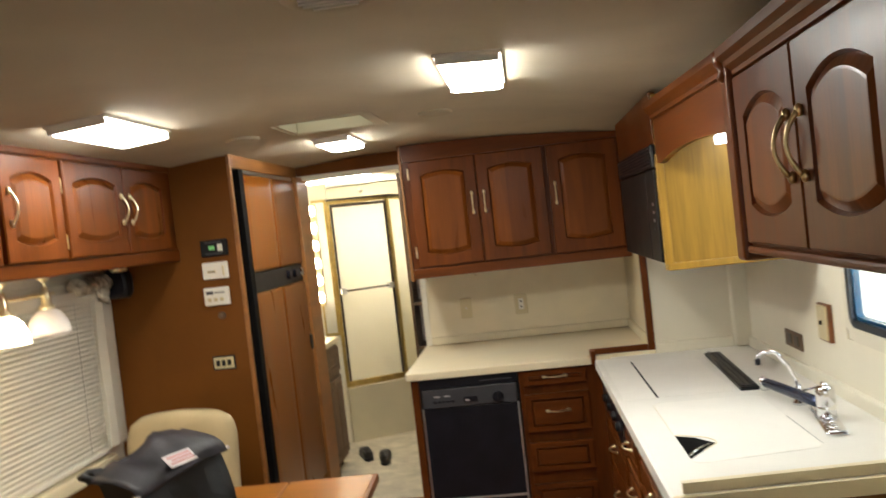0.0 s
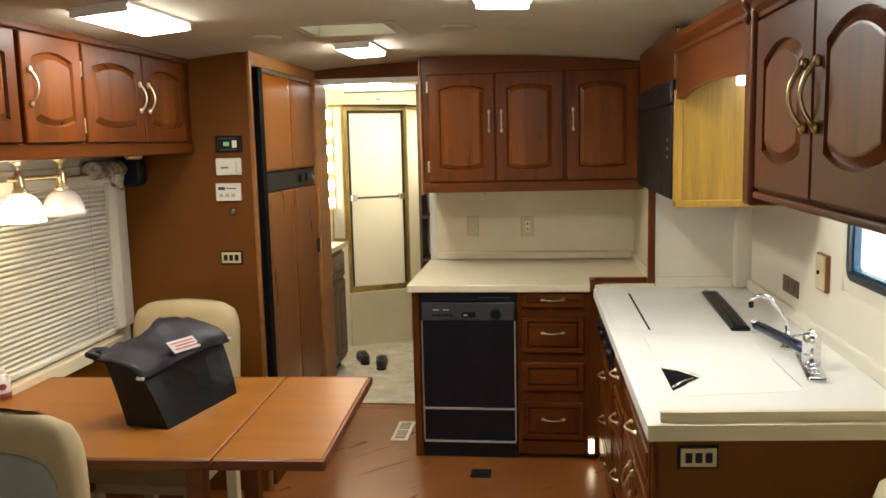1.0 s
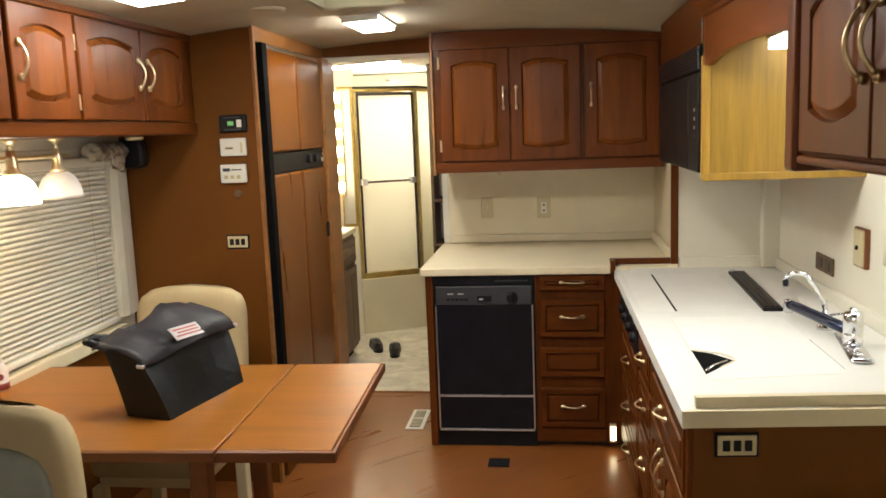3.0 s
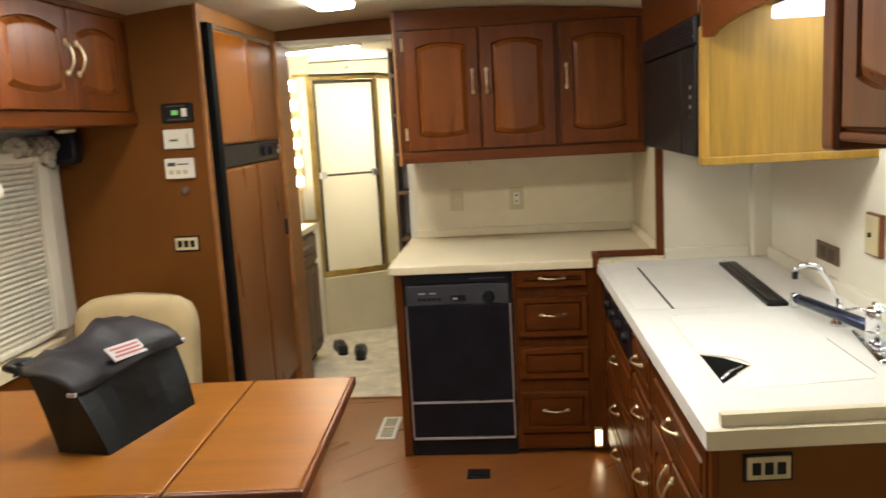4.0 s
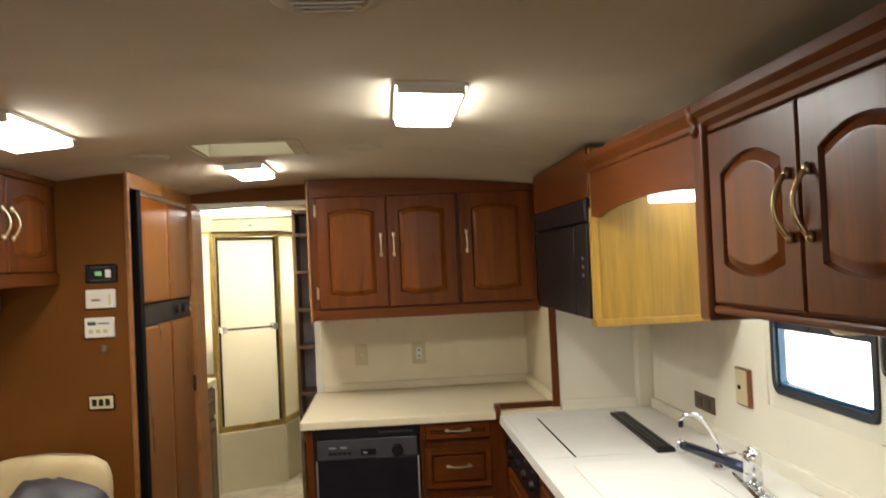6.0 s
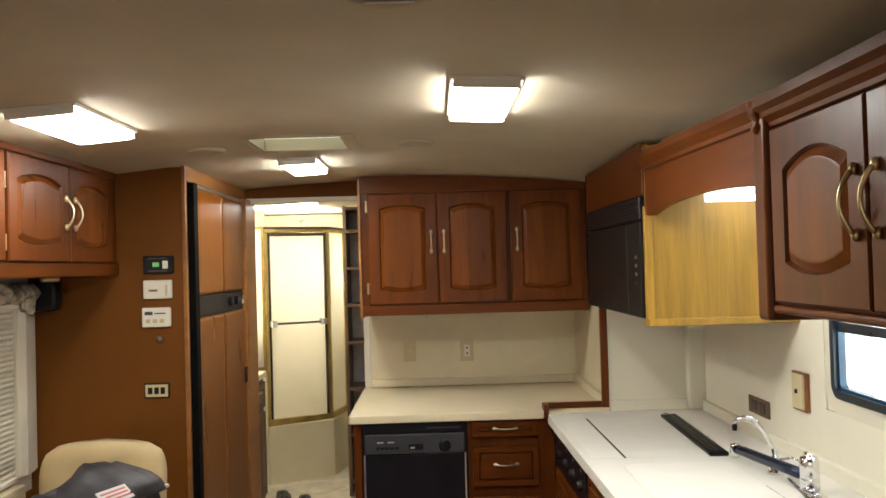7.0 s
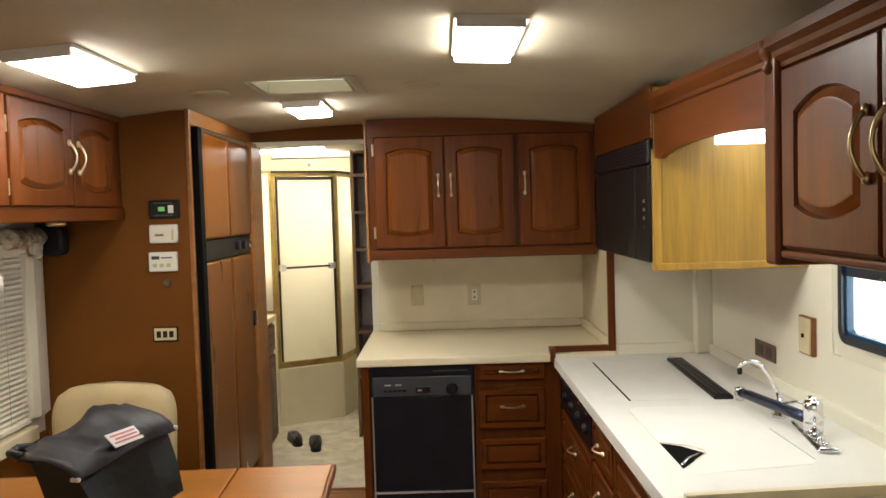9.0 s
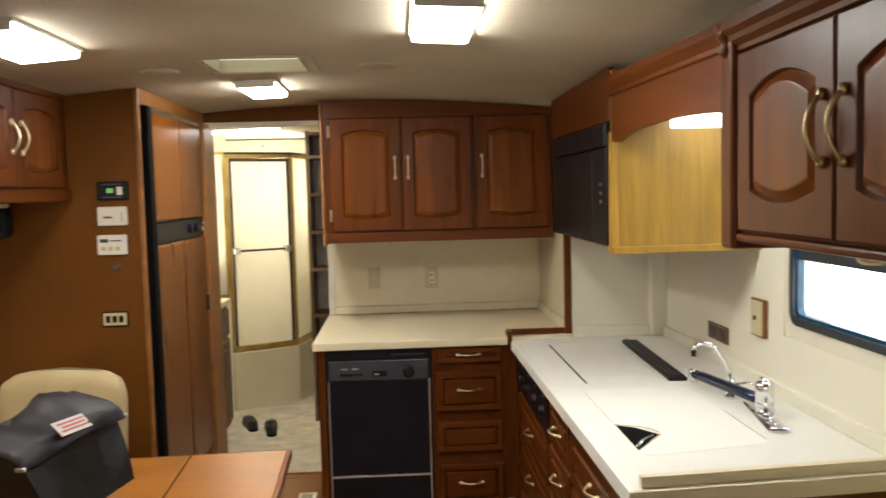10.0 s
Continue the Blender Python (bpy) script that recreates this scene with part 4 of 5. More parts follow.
def side_front(name, y0, y1, z0, z1, handle, flat=True, border=0.032, top=0.0, bot=0.0, pair=None):
    door(t, name, pose(PL + 0.002, y1, z0, 0, 0, -90), y1 - y0, z1 - z0, border, top, bot, 0.018, handle=handle, flat=flat, wood=M_cherry_y if flat else M_cherry, centre=M_cherry_y if flat else M_stave)


for z0, z1 in ((0.475, 0.65), (0.265, 0.45), (0.09, 0.245)):
    side_front("drawer", 2.215, 2.98, z0, z1, (0.37, (z1 - z0) * 0.5))
for z0, z1 in ((0.672, 0.828), (0.502, 0.652), (0.235, 0.478)):
    side_front("drawer", 1.825, 2.185, z0, z1, (0.18, (z1 - z0) * 0.48))
side_front("drawer", 1.115, 1.80, 0.650, 0.822, (0.345, 0.09), border=0.036)
side_front("door", 1.503, 1.80, 0.09, 0.628, (0.262, 0.45), False, 0.05, 0.03, 0.02)
side_front("door", 1.115, 1.497, 0.09, 0.628, (0.035, 0.45), False, 0.05, 0.03, 0.02)
t = thing("range_control", "black range control panel with round knobs", "range", (PL - 0.004, 2.17, 0.682))
part("panel", box(-0.018, 0.006, 0.0, 0.76, 0.0, 0.156, 0.004), M_black, t)
for i in range(4):
    part("knob", lathe([(0.021, 0), (0.020, 0.010), (0.014, 0.018), (0, 0.018)], 16, (-0.018, 0.10 + i * 0.17, 0.07), turn=pose(0, 0, 0, 0, -90, 0)), M_blackm, t)
    part("marking", box(-0.0195, -0.0175, 0.085 + i * 0.17, 0.115 + i * 0.17, 0.122, 0.128), M_steel, t)

t = thing("counter", "white laminate sink and cooking counter", "counter")
part("slab", prism([(0.946, FL - 0.015), (PR, FR - 0.015), (PR, 3.046), (0.930, 3.046), (0.930, 3.0)], 0.842, 0.8868), M_white_lam, t)
part("side_edge", prism([(0.9365, FL - 0.023), (0.948, FL - 0.021), (0.934, 3.0), (0.9225, 3.0)], 0.846, 0.8872), M_white_lam, t, "pale rounded side edge")
part("front_edge", prism([(0.9375, FL - 0.028), (PR, FR - 0.028), (PR, FR - 0.013), (0.949, FL - 0.013)], 0.846, 0.8874), M_lam, t, "cream front edge band")
# flush range cover with its slot, sink cover with a cut corner
t = thing("range_cover", "white laminate lift-up cover over the range", "cover", (0, 0, 0))
part("panel", box(1.082, 1.362, 2.12, 2.88, 0.8872, 0.8880), M_white_lam, t)
part("side_panel", box(0.955, 1.074, 2.12, 2.98, 0.8872, 0.8880), M_white_lam, t)
# thin black strip laid on top paints the dark inside of the slot
part("seam", box(1.0742, 1.0818, 2.12, 2.86, 0.8872, 0.8884), M_black_shade, t, "dark narrow slot")
t = thing("range_vent", "black metal vent strip in the counter", "vent", (1.427, 2.477, 0.8872), -2.6)
part("frame", box(-0.034, 0.034, -0.376, 0.376, 0.0, 0.014, 0.003), M_blackm, t)
for i in range(3):
    part("bar", box(-0.026 + i * 0.019, -0.012 + i * 0.019, -0.36, 0.36, 0.0135, 0.017, 0.001), M_black, t)
part("hinge_knob", lathe([(0.010, 0), (0.010, 0.008), (0, 0.010)], 10, (-0.02, 0.35, 0.016)), M_steel, t)
t = thing("sink_cover", "white laminate sink cover with a cut-away corner", "cover", (-0.004, -0.067, 0))
pts = [(1.048, 1.395), (1.075, 1.375), (1.40, 1.43), (1.42, 1.46), (1.42, 2.07), (1.395, 2.095), (1.075, 2.095), (1.048, 2.07), (1.048, 1.660)]
pts += [(1.048 + 0.105 * math.sin(a) , 1.56 + 0.10 * math.cos(a) * (1 - 0.1)) for a in (0.35, 0.7, 1.05, 1.4)]
pts += [(1.150, 1.548), (1.10, 1.485)]
part("panel", prism(pts, 0.8872, 0.8879), M_white_lam, t)
part("notch_edge", tube([(x, y, 0.8888) for x, y in pts[8:15]], 0.0018, 6), M_lam, t, "rounded cut edge")
part("seam", tube([(1.0475, 1.68, 0.8874), (1.0475, 2.06, 0.8874), (1.07, 2.0965, 0.8868), (1.12, 2.0965, 0.8868)], 0.0010, 5), M_lam, t, "fine seam")
part("seam", tube([(1.421, 1.47, 0.8874), (1.421, 1.78, 0.8874)], 0.0010, 5), M_grey, t)
t = thing("sink", "sink corner painted as a dark opening with a steel rim", "sink", (-0.004, -0.067, 0))
# flat near-black sheet for the shaded inside of the sink
part("basin", prism([(1.049, 1.42), (1.10, 1.487), (1.149, 1.550), (1.10, 1.625), (1.049, 1.655)], 0.8872, 0.8880), M_black_shade, t)
part("rim", tube([(1.054, 1.45, 0.888), (1.085, 1.505, 0.888), (1.128, 1.545, 0.888)], 0.004, 8), M_chrome, t, smooth=True)
t = thing("front_curb", "low cream curb along the counter's front", "trim", (0, 0, 0))
part("curb", prism([(0.972, FL - 0.004), (PR - 0.005, FR - 0.004), (PR - 0.005, FR + 0.018), (0.972, FL + 0.018)], 0.8872, 0.914), M_lam, t)
solid("wall_backsplash", box(PR - 0.024, PR - 0.002, 1.16, 2.985, 0.8872, 0.935, 0.005), M_wall, "low cream backsplash along the wall", "backsplash")
solid("rear_backsplash", box(1.224, 1.586, 3.022, 3.047, 0.8872, 0.938, 0.005), M_wall, "low cream backsplash behind the range", "backsplash")
b = prism([(1.11, 0.8875), (2.988, 0.8875), (2.988, 1.39), (1.815, 1.39), (1.815, 1.096), (1.14, 1.096), (1.11, 1.22)], PR - 0.006, PR + 0.0, swap=lambda x, y, z: (z, x, y))
solid("wall_panel", b, M_wall, "cream laminate wall panel behind the sink", "panel")
switch_plate((1.068, 1.0895, 0.795), 4.2)

# ---- faucet and water tap ----
t = thing("faucet", "chrome kitchen faucet with a long black-ribbed spout", "faucet", (1.506, 1.608, 0.8872))
part("base_plate", box(-0.030, 0.030, -0.165, 0.15, 0.0, 0.016, 0.008, 3), M_chrome, t, smooth=True, at=pose(0, 0, 0, 0, 0, -10))
for y in (-0.135, -0.075):
    part("plate_cap", lathe([(0.013, 0.014), (0.012, 0.022), (0.0, 0.024)], 14, (0, y, 0)), M_chrome, t, smooth=True, at=pose(0, 0, 0, 0, 0, -10))
part("body", lathe([(0.028, 0.014), (0.028, 0.048), (0.026, 0.053), (0.028, 0.057), (0.028, 0.098), (0.024, 0.110), (0.0, 0.113)], 26), M_chrome, t, smooth=True)
sp = [(-0.006, 0.02, 0.050), (-0.020, 0.13, 0.047), (-0.037, 0.26, 0.043), (-0.054, 0.39, 0.040), (-0.058, 0.43, 0.039)]
part("spout", tube(sp, 0.0155, 14), M_spout, t, "long dark blue chrome spout", True)
part("spout_strip", tube([(x + 0.010, y, z + 0.006) for x, y, z in sp[:4]], 0.010, 8), M_black, t, "dark strip on the spout", True)
for k in range(24):
    y = 0.05 + k * 0.016
    f = y / 0.43
    part("spout_rib", lathe([(0.0156, -0.0016), (0.0166, 0.0), (0.0156, 0.0016)], 12, (-0.004 - 0.054 * f, y, 0.051 - 0.012 * f), turn=pose(0, 0, 0, 90, 0, 0)), M_spout, t, smooth=True)
part("nozzle", lathe([(0.015, -0.028), (0.019, 0.0), (0.017, 0.016), (0.0, 0.020)], 16, (-0.058, 0.440, 0.038)), M_chrome, t, smooth=True)
part("lever", tube([(0.0, -0.01, 0.108), (0.006, 0.03, 0.112), (0.012, 0.055, 0.110)], [0.012, 0.008, 0.005], 8), M_chrome, t, smooth=True)
t = thing("water_tap", "thin curved chrome drinking water tap", "faucet", (1.505, 1.848, 0.8872))
part("base", lathe([(0.026, 0), (0.026, 0.008), (0.019, 0.016), (0.019, 0.042), (0.013, 0.050), (0.008, 0.062)], 18), M_chrome, t, smooth=True)
arc = [(0, 0, 0.055), (-0.006, 0.002, 0.085), (-0.026, 0.010, 0.130), (-0.046, 0.019, 0.158)]
for i in range(1, 9):
    a = i / 8 * math.pi * 0.92
    arc.append((-0.046 - 0.034 * (1 - math.cos(a)), 0.019 + 0.014 * (1 - math.cos(a)), 0.158 + 0.024 * math.sin(a) - 0.008 * i / 8))
part("spout", tube(arc, 0.0075, 10), M_chrome, t, smooth=True)
part("nozzle", lathe([(0.008, -0.016), (0.0095, 0.0), (0.008, 0.004)], 10, (-0.113, 0.046, 0.150)), M_black, t)
part("lever", tube([(0.012, -0.005, 0.046), (0.035, -0.045, 0.060), (0.045, -0.07, 0.058)], [0.005, 0.004, 0.003], 8), M_chrome, t, smooth=True)

# ---- right wall: plates, window, loudspeaker, sofa ----
t = thing("brown_outlet", "brown wall outlet plate beside the range", "outlet", (PR - 0.0065, 2.355, 1.012), -90)
part("plate", box(-0.098, 0.098, -0.007, 0, -0.033, 0.033, 0.002), M_vanity, t)
for x in (-0.04, 0.04):
    part("socket", box(x - 0.025, x + 0.025, -0.009, -0.006, -0.02, 0.02, 0.002), M_darkbr, t)
t = thing("wall_switch", "ivory light switch in a wooden frame", "switch", (PR - 0.0065, 1.975, 1.130), -90)
part("frame", box(-0.052, 0.052, -0.016, 0, -0.066, 0.066, 0.003), M_table_edge, t)
part("plate", box(-0.042, 0.042, -0.022, -0.012, -0.060, 0.060, 0.004), M_ivory, t)
part("toggle", box(-0.004, 0.004, -0.030, -0.02, -0.006, 0.008, 0.001), M_blackm, t)
part("screw", lathe([(0.004, 0), (0.003, 0.002), (0, 0.002)], 8, (0, -0.022, 0.04), turn=pose(0, 0, 0, 90, 0, 0)), M_brass, t)


def round_rect(y0, y1, z0, z1, r, n=6):
    pts = []
    for cy, cz, a0 in ((y1 - r, z1 - r, 0), (y0 + r, z1 - r, 90), (y0 + r, z0 + r, 180), (y1 - r, z0 + r, 270)):
        for k in range(n + 1):
            a = radians(a0 + 90 * k / n)
            pts.append((cy + r * math.cos(a), cz + r * math.sin(a)))
    return pts


win = thing("window_1", "rounded black-framed window with bright daylight behind", "window", (0, 0, 0), 0, "", "structure")


def frame_ring(y0, y1, z0, z1, r, width, xa, xb):
    o, i = round_rect(y0, y1, z0, z1, r), round_rect(y0 + width, y1 - width, z0 + width, z1 - width, max(0.005, r - width))
    b = skin([[(xb, y, z) for y, z in i], [(xb, y, z) for y, z in o], [(xa, y, z) for y, z in o], [(xa, y, z) for y, z in i], [(xb, y, z) for y, z in i]], cap=False)
    return b


part("surround", frame_ring(1.128, 1.796, 1.098, 1.64, 0.07, 0.050, PR - 0.013, PR + 0.01), M_wall, win, "cream moulded surround")
part("window_frame", frame_ring(1.175, 1.749, 1.147, 1.588, 0.045, 0.024, PR - 0.020, PR + 0.016), M_blueblack, win, "black window frame with a painted blue sky tint")
part("sash", frame_ring(1.199, 1.725, 1.171, 1.566, 0.03, 0.010, PR - 0.008, PR + 0.016), M_sash, win, "inner sash coloured blue for the sky's reflection")
part("sliding_rail", box(PR - 0.008, PR + 0.014, 1.202, 1.722, 1.354, 1.384, 0.003), M_blueblack, win, "dark cross rail")
part("sliding_rail", box(PR - 0.010, PR + 0.010, 1.202, 1.722, 1.396, 1.402, 0.001), M_steel, win)
pane = part("pane", box(PR + 0.009, PR + 0.013, 1.207, 1.717, 1.179, 1.56), M_glass, win)
pane.visible_shadow = False
solid("backdrop_sky", box(X1 + 0.6, X1 + 0.62, -0.5, 3.8, 0.4, 3.2), M_day, "bright overcast daylight outside the window", "sky", "structure")
t = thing("puck_light", "small round brass light under the cabinet", "lamp", (1.30, 0.69, 1.486))
part("rim", lathe([(0.040, 0.0), (0.040, -0.010), (0.034, -0.022), (0.034, -0.040), (0.028, -0.046), (0.026, -0.038)], 22), M_brass, t, smooth=True)
part("lens", lathe([(0.026, -0.038), (0.018, -0.044), (0.0, -0.046)], 20), M_white, t, smooth=True)
loudspeaker((PR - 0.012, 0.993, 1.356), -90)

t = thing("sofa", "cream leather sofa beside the sink counter", "sofa", (1.372, 0.58, 0))
part("base", box(-0.36, 0.29, -0.95, 0.34, 0.0, 0.30, 0.02), M_creamlt, t)
part("seat_cushion", box(-0.38, 0.14, -0.95, 0.30, 0.30, 0.50, 0.06, 5), M_creamlt, t, smooth=True)
rings = []
for k in range(15):
    y = -0.95 + 1.28 * k / 14
    e = max(0, (k - 11) / 3)
    h = 0.90 - 0.06 * e ** 2
    rings.append([(0.06, y, 0.42), (0.025 + 0.02 * e, y, 0.62), (0.035 + 0.02 * e, y, h - 0.07), (0.06 + 0.01 * e, y, h - 0.025), (0.11, y, h), (0.18, y, h), (0.24, y, h - 0.03), (0.285, y, h - 0.10), (0.29, y, 0.42)])
part("backrest", skin(rings), M_creamlt, t, "rounded cream back cushion", True)
t = thing("throw_pillow", "pale printed pillow with a grey fringe on the sofa", "pillow")
t.matrix_basis = pose(1.33, 0.70, 0.57, 62, 18, 30)
b = bmesh.new()
rings = []
for k in range(9):
    u = -1 + 2 * k / 8
    th = 0.055 * (1 - u * u) ** 0.5
    rings.append([(u * 0.17, v * 0.17, s * th * (1 - v * v) ** 0.5 + 0.001 * s) for s, v in [(1, -1 + 2 * j / 8) for j in range(9)] + [(-1, 1 - 2 * j / 8) for j in range(9)]])
part("cushion", skin(rings, b), M_pillow, t, smooth=True)
b = bmesh.new()
for i in range(220):
    s, u = i % 4, random.uniform(-0.17, 0.17)
    p = [(u, -0.17), (u, 0.17), (-0.17, u), (0.17, u)][s]
    o = [(0, -1), (0, 1), (-1, 0), (1, 0)][s]
    q = (p[0] + o[0] * 0.028 + random.uniform(-0.008, 0.008), p[1] + o[1] * 0.028 + random.uniform(-0.008, 0.008), random.uniform(-0.012, 0.012))
    tube([(*p, random.uniform(-0.004, 0.004)), q], [0.003, 0.0015], 4, b)
part("fringe", b, M_fringe, t, "grey tufted fringe")

solid("panel_flange", prism([(0.8885, 1.106), (1.18, 1.106), (1.235, 1.085), (1.235, 1.072), (0.8885, 1.078)], PR - 0.050, PR - 0.007, swap=lambda x, y, z: (z, y, x)), M_wall, "cream end flange of the wall panel", "trim", "structure")
t = thing("side_curtain", "pale gathered curtain beside the sofa window", "curtain", (1.630, 0.850, 0.80))
rings = []
for k in range(9):
    z = k / 8
    r = 0.036 + 0.010 * z + 0.004 * math.sin(z * 7)
    rings.append([(min(0.034, r * math.cos(a) * (1 + 0.12 * math.cos(5 * a))), 1.3 * r * math.sin(a) * (1 + 0.12 * math.cos(5 * a)), 0.62 * z) for a in [2 * math.pi * j / 30 for j in range(30)]])
part("drape", skin(rings), M_cream, t, smooth=True)
b = bmesh.new()
rings = []
for k in range(9):
    y = -0.14 + 0.28 * k / 8
    r = 0.050 + 0.006 * math.sin(k * 2.1)
    rings.append([(min(0.034, -0.012 + r * math.cos(a)), y, 0.60 + r * math.sin(a)) for a in [2 * math.pi * j / 14 for j in range(14)]])
part("swag", skin(rings, b), M_fabric, t, "rolled grey floral swag", True)

# ---- hall: vanity, shower, shelves, shoes ----
t = thing("vanity", "dark walnut bathroom vanity with a cream top", "vanity", (-0.75, 4.24, 0))
part("body", box(-0.45, -0.012, 0.0, 0.50, 0.07, 0.876), M_vanity, t)
part("top", box(-0.45, 0.012, -0.012, 0.512, 0.877, 0.915, 0.008), M_lam, t, "cream vanity top")
part("toe_kick", box(-0.45, -0.05, 0.02, 0.48, 0.0, 0.07), M_black_shade, t)
for y0, y1, z0, z1 in ((0.02, 0.245, 0.10, 0.65), (0.255, 0.48, 0.10, 0.65), (0.02, 0.48, 0.68, 0.85)):
    door(t, "door", pose(-0.012, y0, z0, 0, 0, 90), y1 - y0, z1 - z0, 0.045, 0.0, 0.0, 0.018, wood=M_vanity, centre=M_vanity)
solid("wall_hall_west", box(-1.2, -1.18, 3.81, 5.4, 0, 2.05), M_wall, "cream wall of the hall", "wall", "structure")
t = thing("vanity_mirror", "gold-framed mirror strip beside the shower", "mirror", (-0.962, 5.258, 0))
part("frame", box(0.0, 0.115, 0.0, 0.02, 0.86, 1.92, 0.004), M_gold, t)
part("mirror", box(0.016, 0.099, -0.004, 0.0, 0.88, 1.90), M_frost, t)
t = thing("vanity_light", "brass strip with a row of lit round bulbs", "lamp", (-0.955, 5.208, 0))
part("strip", box(-0.03, 0.03, 0.02, 0.045, 1.10, 1.90, 0.004), M_brass, t)
for i in range(6):
    part("bulb", lathe([(0.012, -0.04), (0.026, -0.022), (0.033, 0.0), (0.026, 0.022), (0.0, 0.033)], 16, (0.0, 0.0, 1.17 + i * 0.135)), M_bulb, t, "glowing round bulb", True)

A, B, C = Vector((-0.835, 5.25)), Vector((-0.385, 5.49)), Vector((-0.30, 5.86))
t = thing("shower", "corner shower with gold-framed frosted door on a cream base", "shower", (0, 0, 0))


def shower_side(p, q, first):
    d = (q - p)
    l = d.length
    m = pose(p.x, p.y, 0, 0, 0, math.degrees(math.atan2(d.y, d.x)))
    part("base_skirt", box(0.0, l, 0.0, 0.06, 0.0, 0.440, 0.008), M_tub, t, "cream moulded base", at=m)
    part("bottom_rail", box(0, l, 0.01, 0.05, 0.441, 0.485, 0.004), M_gold, t, at=m)
    part("top_rail", box(0, l, 0.01, 0.05, 1.875, 1.902, 0.003), M_gold, t, at=m)
    part("top_cap", box(0, l, 0.006, 0.054, 1.9022, 1.918, 0.002), M_darkbr, t, at=m)
    part("post", box(0, 0.022, 0.008, 0.05, 0.485, 1.875, 0.003), M_gold, t, at=m)
    part("post", box(l - 0.024, l, 0.008, 0.05, 0.485, 1.875, 0.003), M_gold, t, at=m)
    part("panel", box(0.023, l - 0.025, 0.022, 0.030, 0.487, 1.873), M_frost, t, "frosted white panel", at=m)
    if first:
        part("inner_frame", box(0.028, 0.042, 0.008, 0.040, 0.487, 1.873, 0.002), M_darkbr, t, at=m)
        part("inner_frame", box(l - 0.044, l - 0.030, 0.008, 0.040, 0.487, 1.873, 0.002), M_darkbr, t, at=m)
        part("inner_frame", box(0.042, l - 0.044, 0.008, 0.040, 1.850, 1.873, 0.002), M_darkbr, t, at=m)
        part("towel_bar", tube([(0.03, -0.035, 1.195), (l - 0.05, -0.035, 1.195)], 0.008, 10), M_darkbr, t, "dark towel bar", at=m)
        for x in (0.05, l - 0.07):
            part("bar_bracket", box(x - 0.022, x + 0.022, -0.048, 0.02, 1.172, 1.218, 0.004), M_steel, t, at=m)


shower_side(A, B, True)
shower_side(B, C, False)
solid("wall_shower_back", box(-1.18, 0.1, 6.02, 6.07, 0, 2.05), M_wall, "white wall behind the shower", "wall", "structure")
solid("wall_shower_side", box(-1.18, -0.845, 5.28, 5.32, 0, 2.05), M_wall, "cream wall beside the shower", "wall", "structure")
t = thing("hall_light", "long lit strip light on the hall ceiling", "ceiling light", (-0.605, 4.71, 2.040), -25)
part("base_plate", box(-0.28, 0.28, -0.045, 0.045, -0.010, 0.020, 0.002), M_white, t)
part("diffuser", box(-0.27, 0.27, -0.035, 0.035, -0.024, -0.010, 0.005), M_hall, t, "glowing white diffuser")
# unseen lamp, assumed from the even glow, added to brighten the frosted door
t = thing("shower_fill_light", "unseen round lamp added inside the shower", "lamp", (-0.56, 6.018, 1.62))
part("dome", lathe([(0.13, 0.0), (0.13, 0.012), (0.10, 0.035), (0.0, 0.045)], 20, turn=pose(0, 0, 0, 90, 0, 0)), M_dome, t, smooth=True)
t = thing("shower_hook", "small white hook over the shower door", "hook", (-0.59, 5.40, 1.918))
part("stem", box(-0.006, 0.006, -0.006, 0.006, 0.0, 0.05, 0.002), M_white, t)
part("knob", lathe([(0.0, 0.03), (0.018, 0.036), (0.022, 0.05), (0.016, 0.062), (0.0, 0.066)], 14), M_white, t, smooth=True)
t = thing("bookcase", "dark brown open shelf tower at the end of the hall", "shelves", (0.0, 4.90, 0))
part("side", box(-0.215, -0.195, 0, 0.30, 0.0, 2.03), M_vanity, t)
part("side", box(0.10, 0.12, 0, 0.30, 0.0, 2.03), M_vanity, t)
part("back", box(-0.195, 0.10, 0.28, 0.30, 0.0, 2.03), M_paper, t, "pale greyish back board")
for z in (0.10, 0.42, 0.74, 1.06, 1.32, 1.58, 1.84, 2.0):
    part("shelf", box(-0.195, 0.10, 0.0, 0.28, z, z + 0.022, 0.002), M_vanity, t)


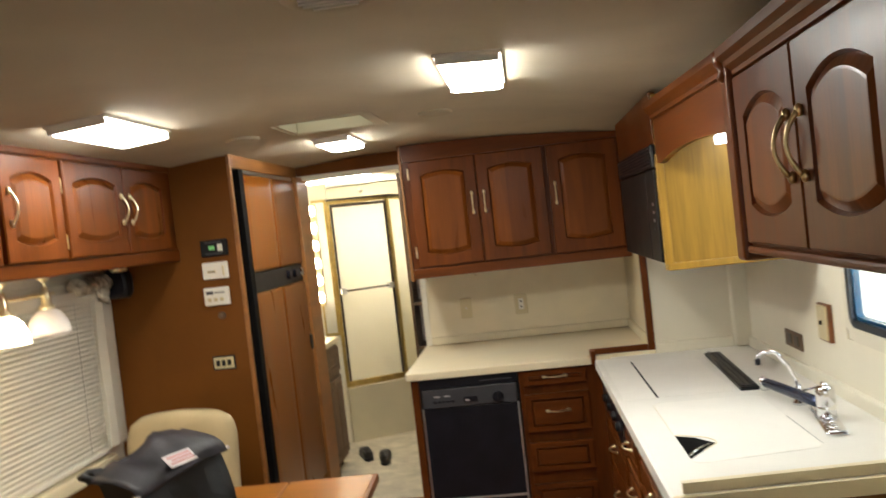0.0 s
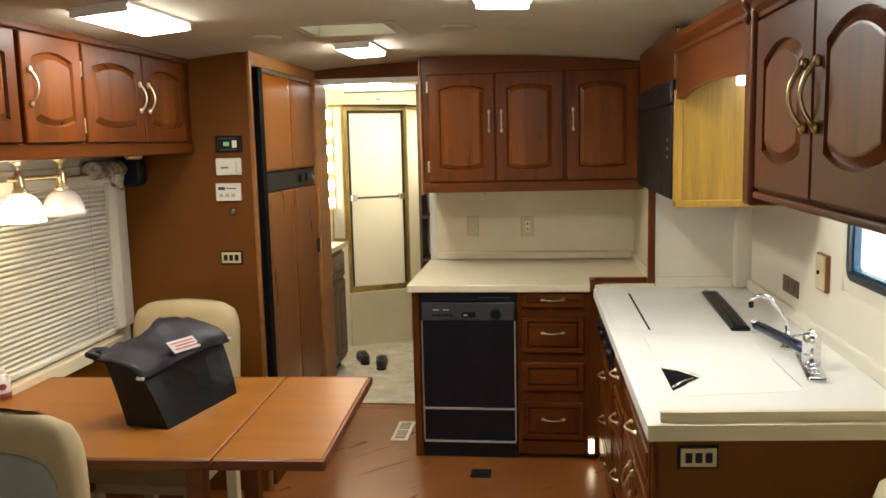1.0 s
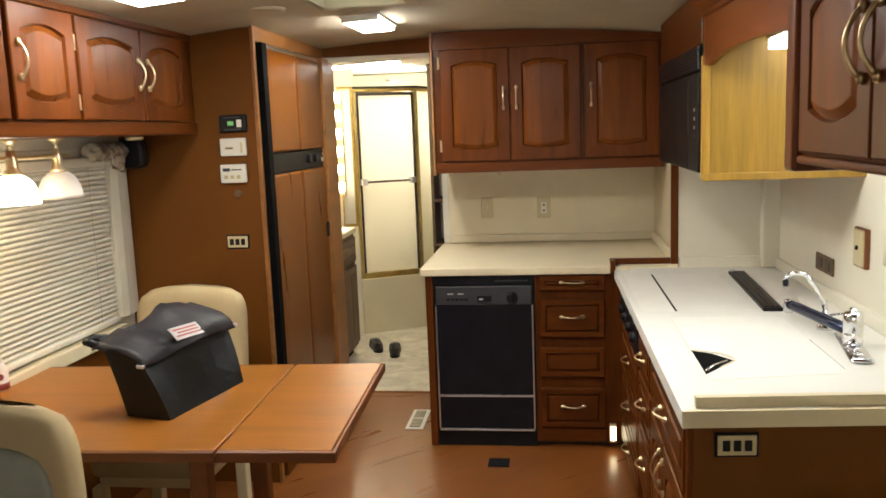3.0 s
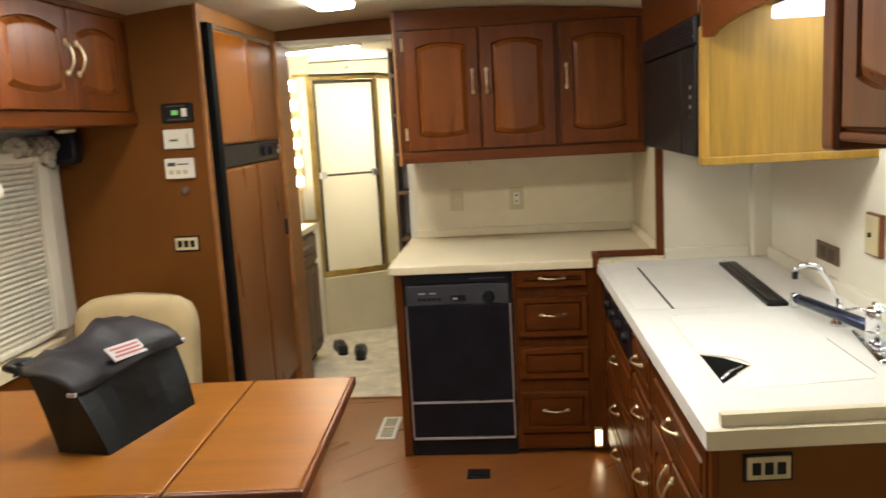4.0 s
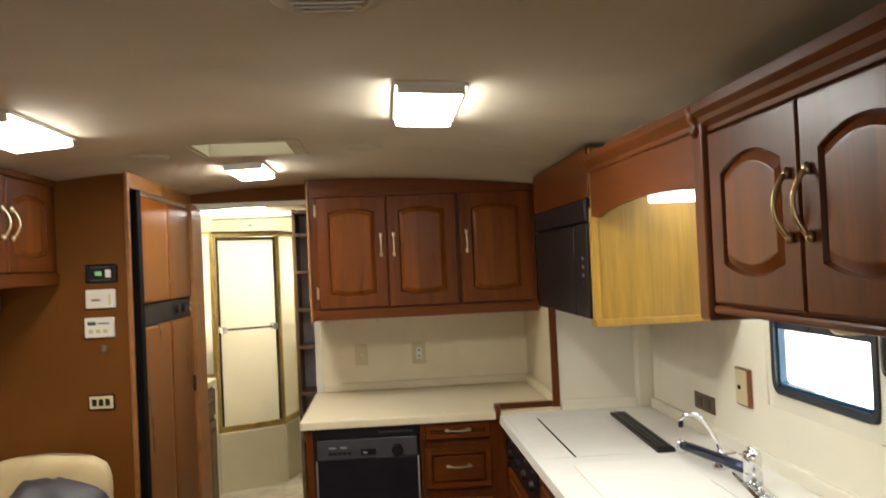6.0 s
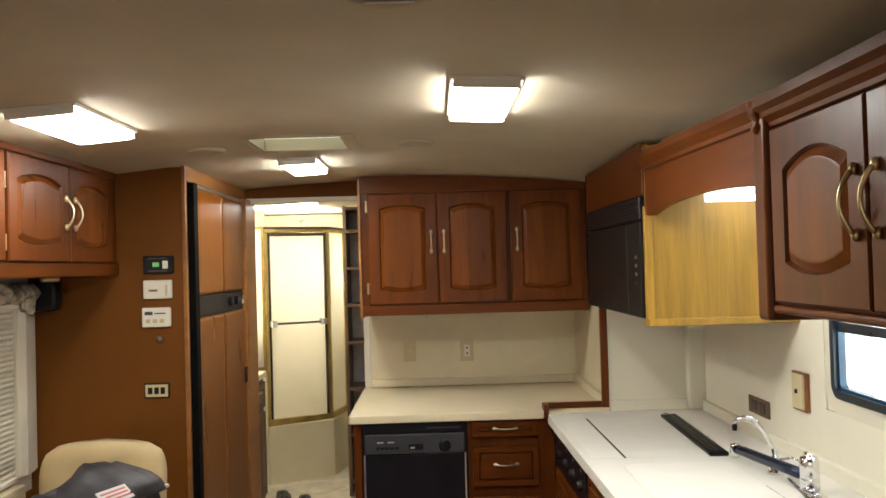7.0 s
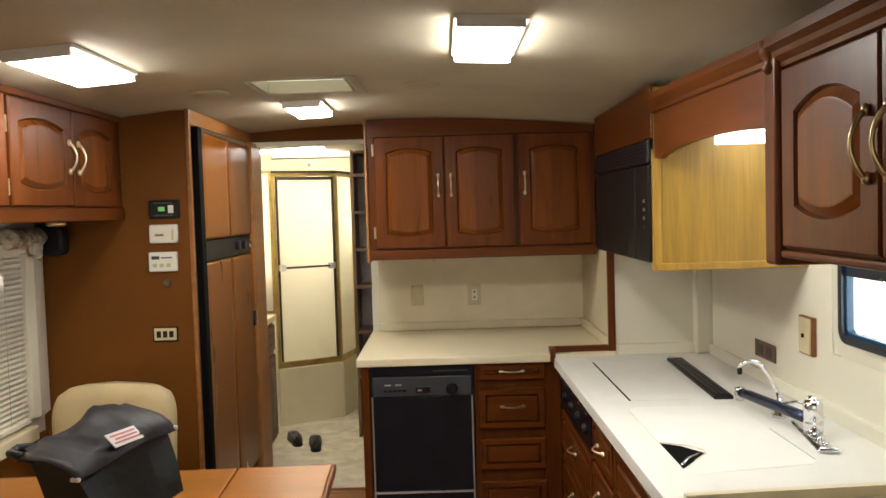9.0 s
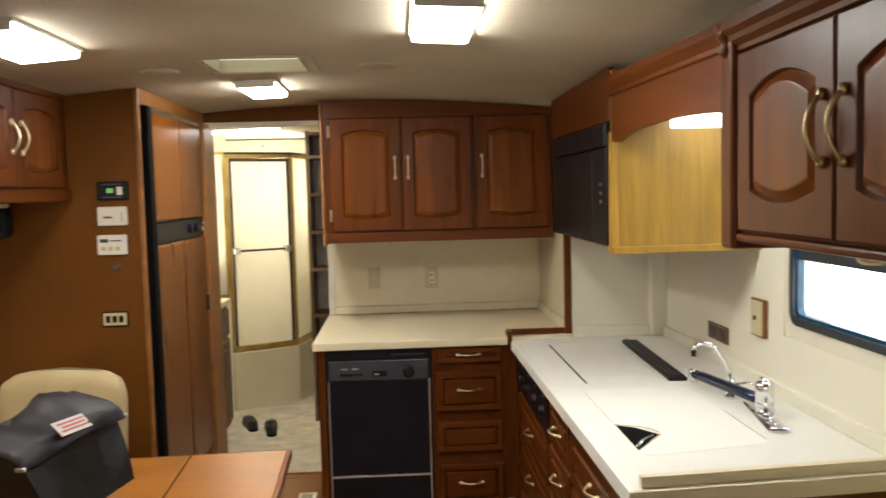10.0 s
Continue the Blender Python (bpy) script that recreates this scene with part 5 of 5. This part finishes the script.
def shoe(at, rz):
    t = thing("shoe", "dark slip-on shoe on the hall carpet", "shoe", at, rz, "pair of shoes")
    def sole(s, z):
        return [(s * x, s * y, z) for x, y in ((0.0, -0.135), (0.035, -0.12), (0.045, -0.07), (0.040, -0.01), (0.033, 0.05), (0.035, 0.10), (0.022, 0.13), (0.0, 0.138), (-0.022, 0.13), (-0.034, 0.10), (-0.030, 0.05), (-0.038, -0.01), (-0.042, -0.07), (-0.030, -0.12))]
    part("sole", skin([sole(1.0, 0.0), sole(1.03, 0.006), sole(1.0, 0.02)]), M_blackm, t)
    rings = []
    for k, (s, h) in enumerate(((0.98, 0.02), (0.98, 0.035), (0.86, 0.052))):
        rings.append([(x, y, 0.02 + (h - 0.02) * (1.0 if y < 0 else 1.5)) for x, y, z in sole(s, 0)])
    rings.append([(x * 0.6, 0.055 + y * 0.5, 0.062) for x, y, z in sole(1.0, 0)])
    rings.append([(x * 0.5, 0.055 + y * 0.45, 0.03) for x, y, z in sole(1.0, 0)])
    part("upper", skin(rings), M_shoe, t, smooth=True)
    part("strap", tube([(-0.036, -0.02, 0.035), (0, -0.02, 0.066), (0.036, -0.02, 0.035)], 0.006, 6), M_grey, t, "dark grey strap")


shoe((-0.655, 4.83, 0.008), 200)
shoe((-0.492, 4.70, 0.008), 190)

# ---- small floor things ----
t = thing("floor_register", "white metal floor register with dark slots", "floor vent", (-0.112, 3.385, 0))
part("frame", box(-0.048, 0.048, -0.15, 0.15, -0.004, 0.005, 0.002), M_white, t)
part("grille", box(-0.028, 0.028, -0.125, 0.125, 0.005, 0.0065), M_grey, t)
for i in range(12):
    part("slat", box(-0.026, 0.026, -0.118 + i * 0.0205, -0.110 + i * 0.0205, 0.0065, 0.009, 0.001), M_ivory, t)
part("divider", box(-0.028, 0.028, -0.006, 0.006, 0.0065, 0.0095), M_white, t)
t = thing("floor_outlet", "small black floor plate by the dishwasher", "floor plate", (0.367, 2.815, 0))
part("plate", box(-0.05, 0.05, -0.045, 0.045, -0.004, 0.007, 0.003), M_black, t)
part("lid", box(-0.036, 0.036, -0.03, 0.03, 0.007, 0.010, 0.002), M_blackm, t)
# glowing block put in for a bright spot of unknown origin
t = thing("glow_block", "small glowing block low on the cabinet corner", "lamp", (0.912, 3.018, 0.0))
part("case", box(-0.018, 0.018, -0.014, 0.0, 0.03, 0.13, 0.004), M_brass, t)
part("lens", box(-0.013, 0.013, -0.020, -0.013, 0.045, 0.115, 0.004), M_glow_spot, t, "glowing warm front")

# ---- floor planks: diagonal strips, near the kitchen as pieces ----
floor_ob = bpy.data.objects["floor"]
plank_mesh = mesh_of("plank", box(-0.3, 0.3, -0.075, 0.075, -0.005, 0.0, 0.0), M_floor)
half = math.sqrt(0.5)
for i in range(-12, 14):
    for j in range(-30, 40):
        u, v = (i + 0.5 * (j % 2)) * 0.6, j * 0.15
        x, y = 0.1 + (u - v) * half, 2.4 + (u + v) * half
        if -0.98 < x < 1.46 and 0.75 < y < 3.50:
            p = new("plank", plank_mesh)
            p.parent = floor_ob
            p.matrix_basis = pose(x, y, 0, 0, 0, 45)
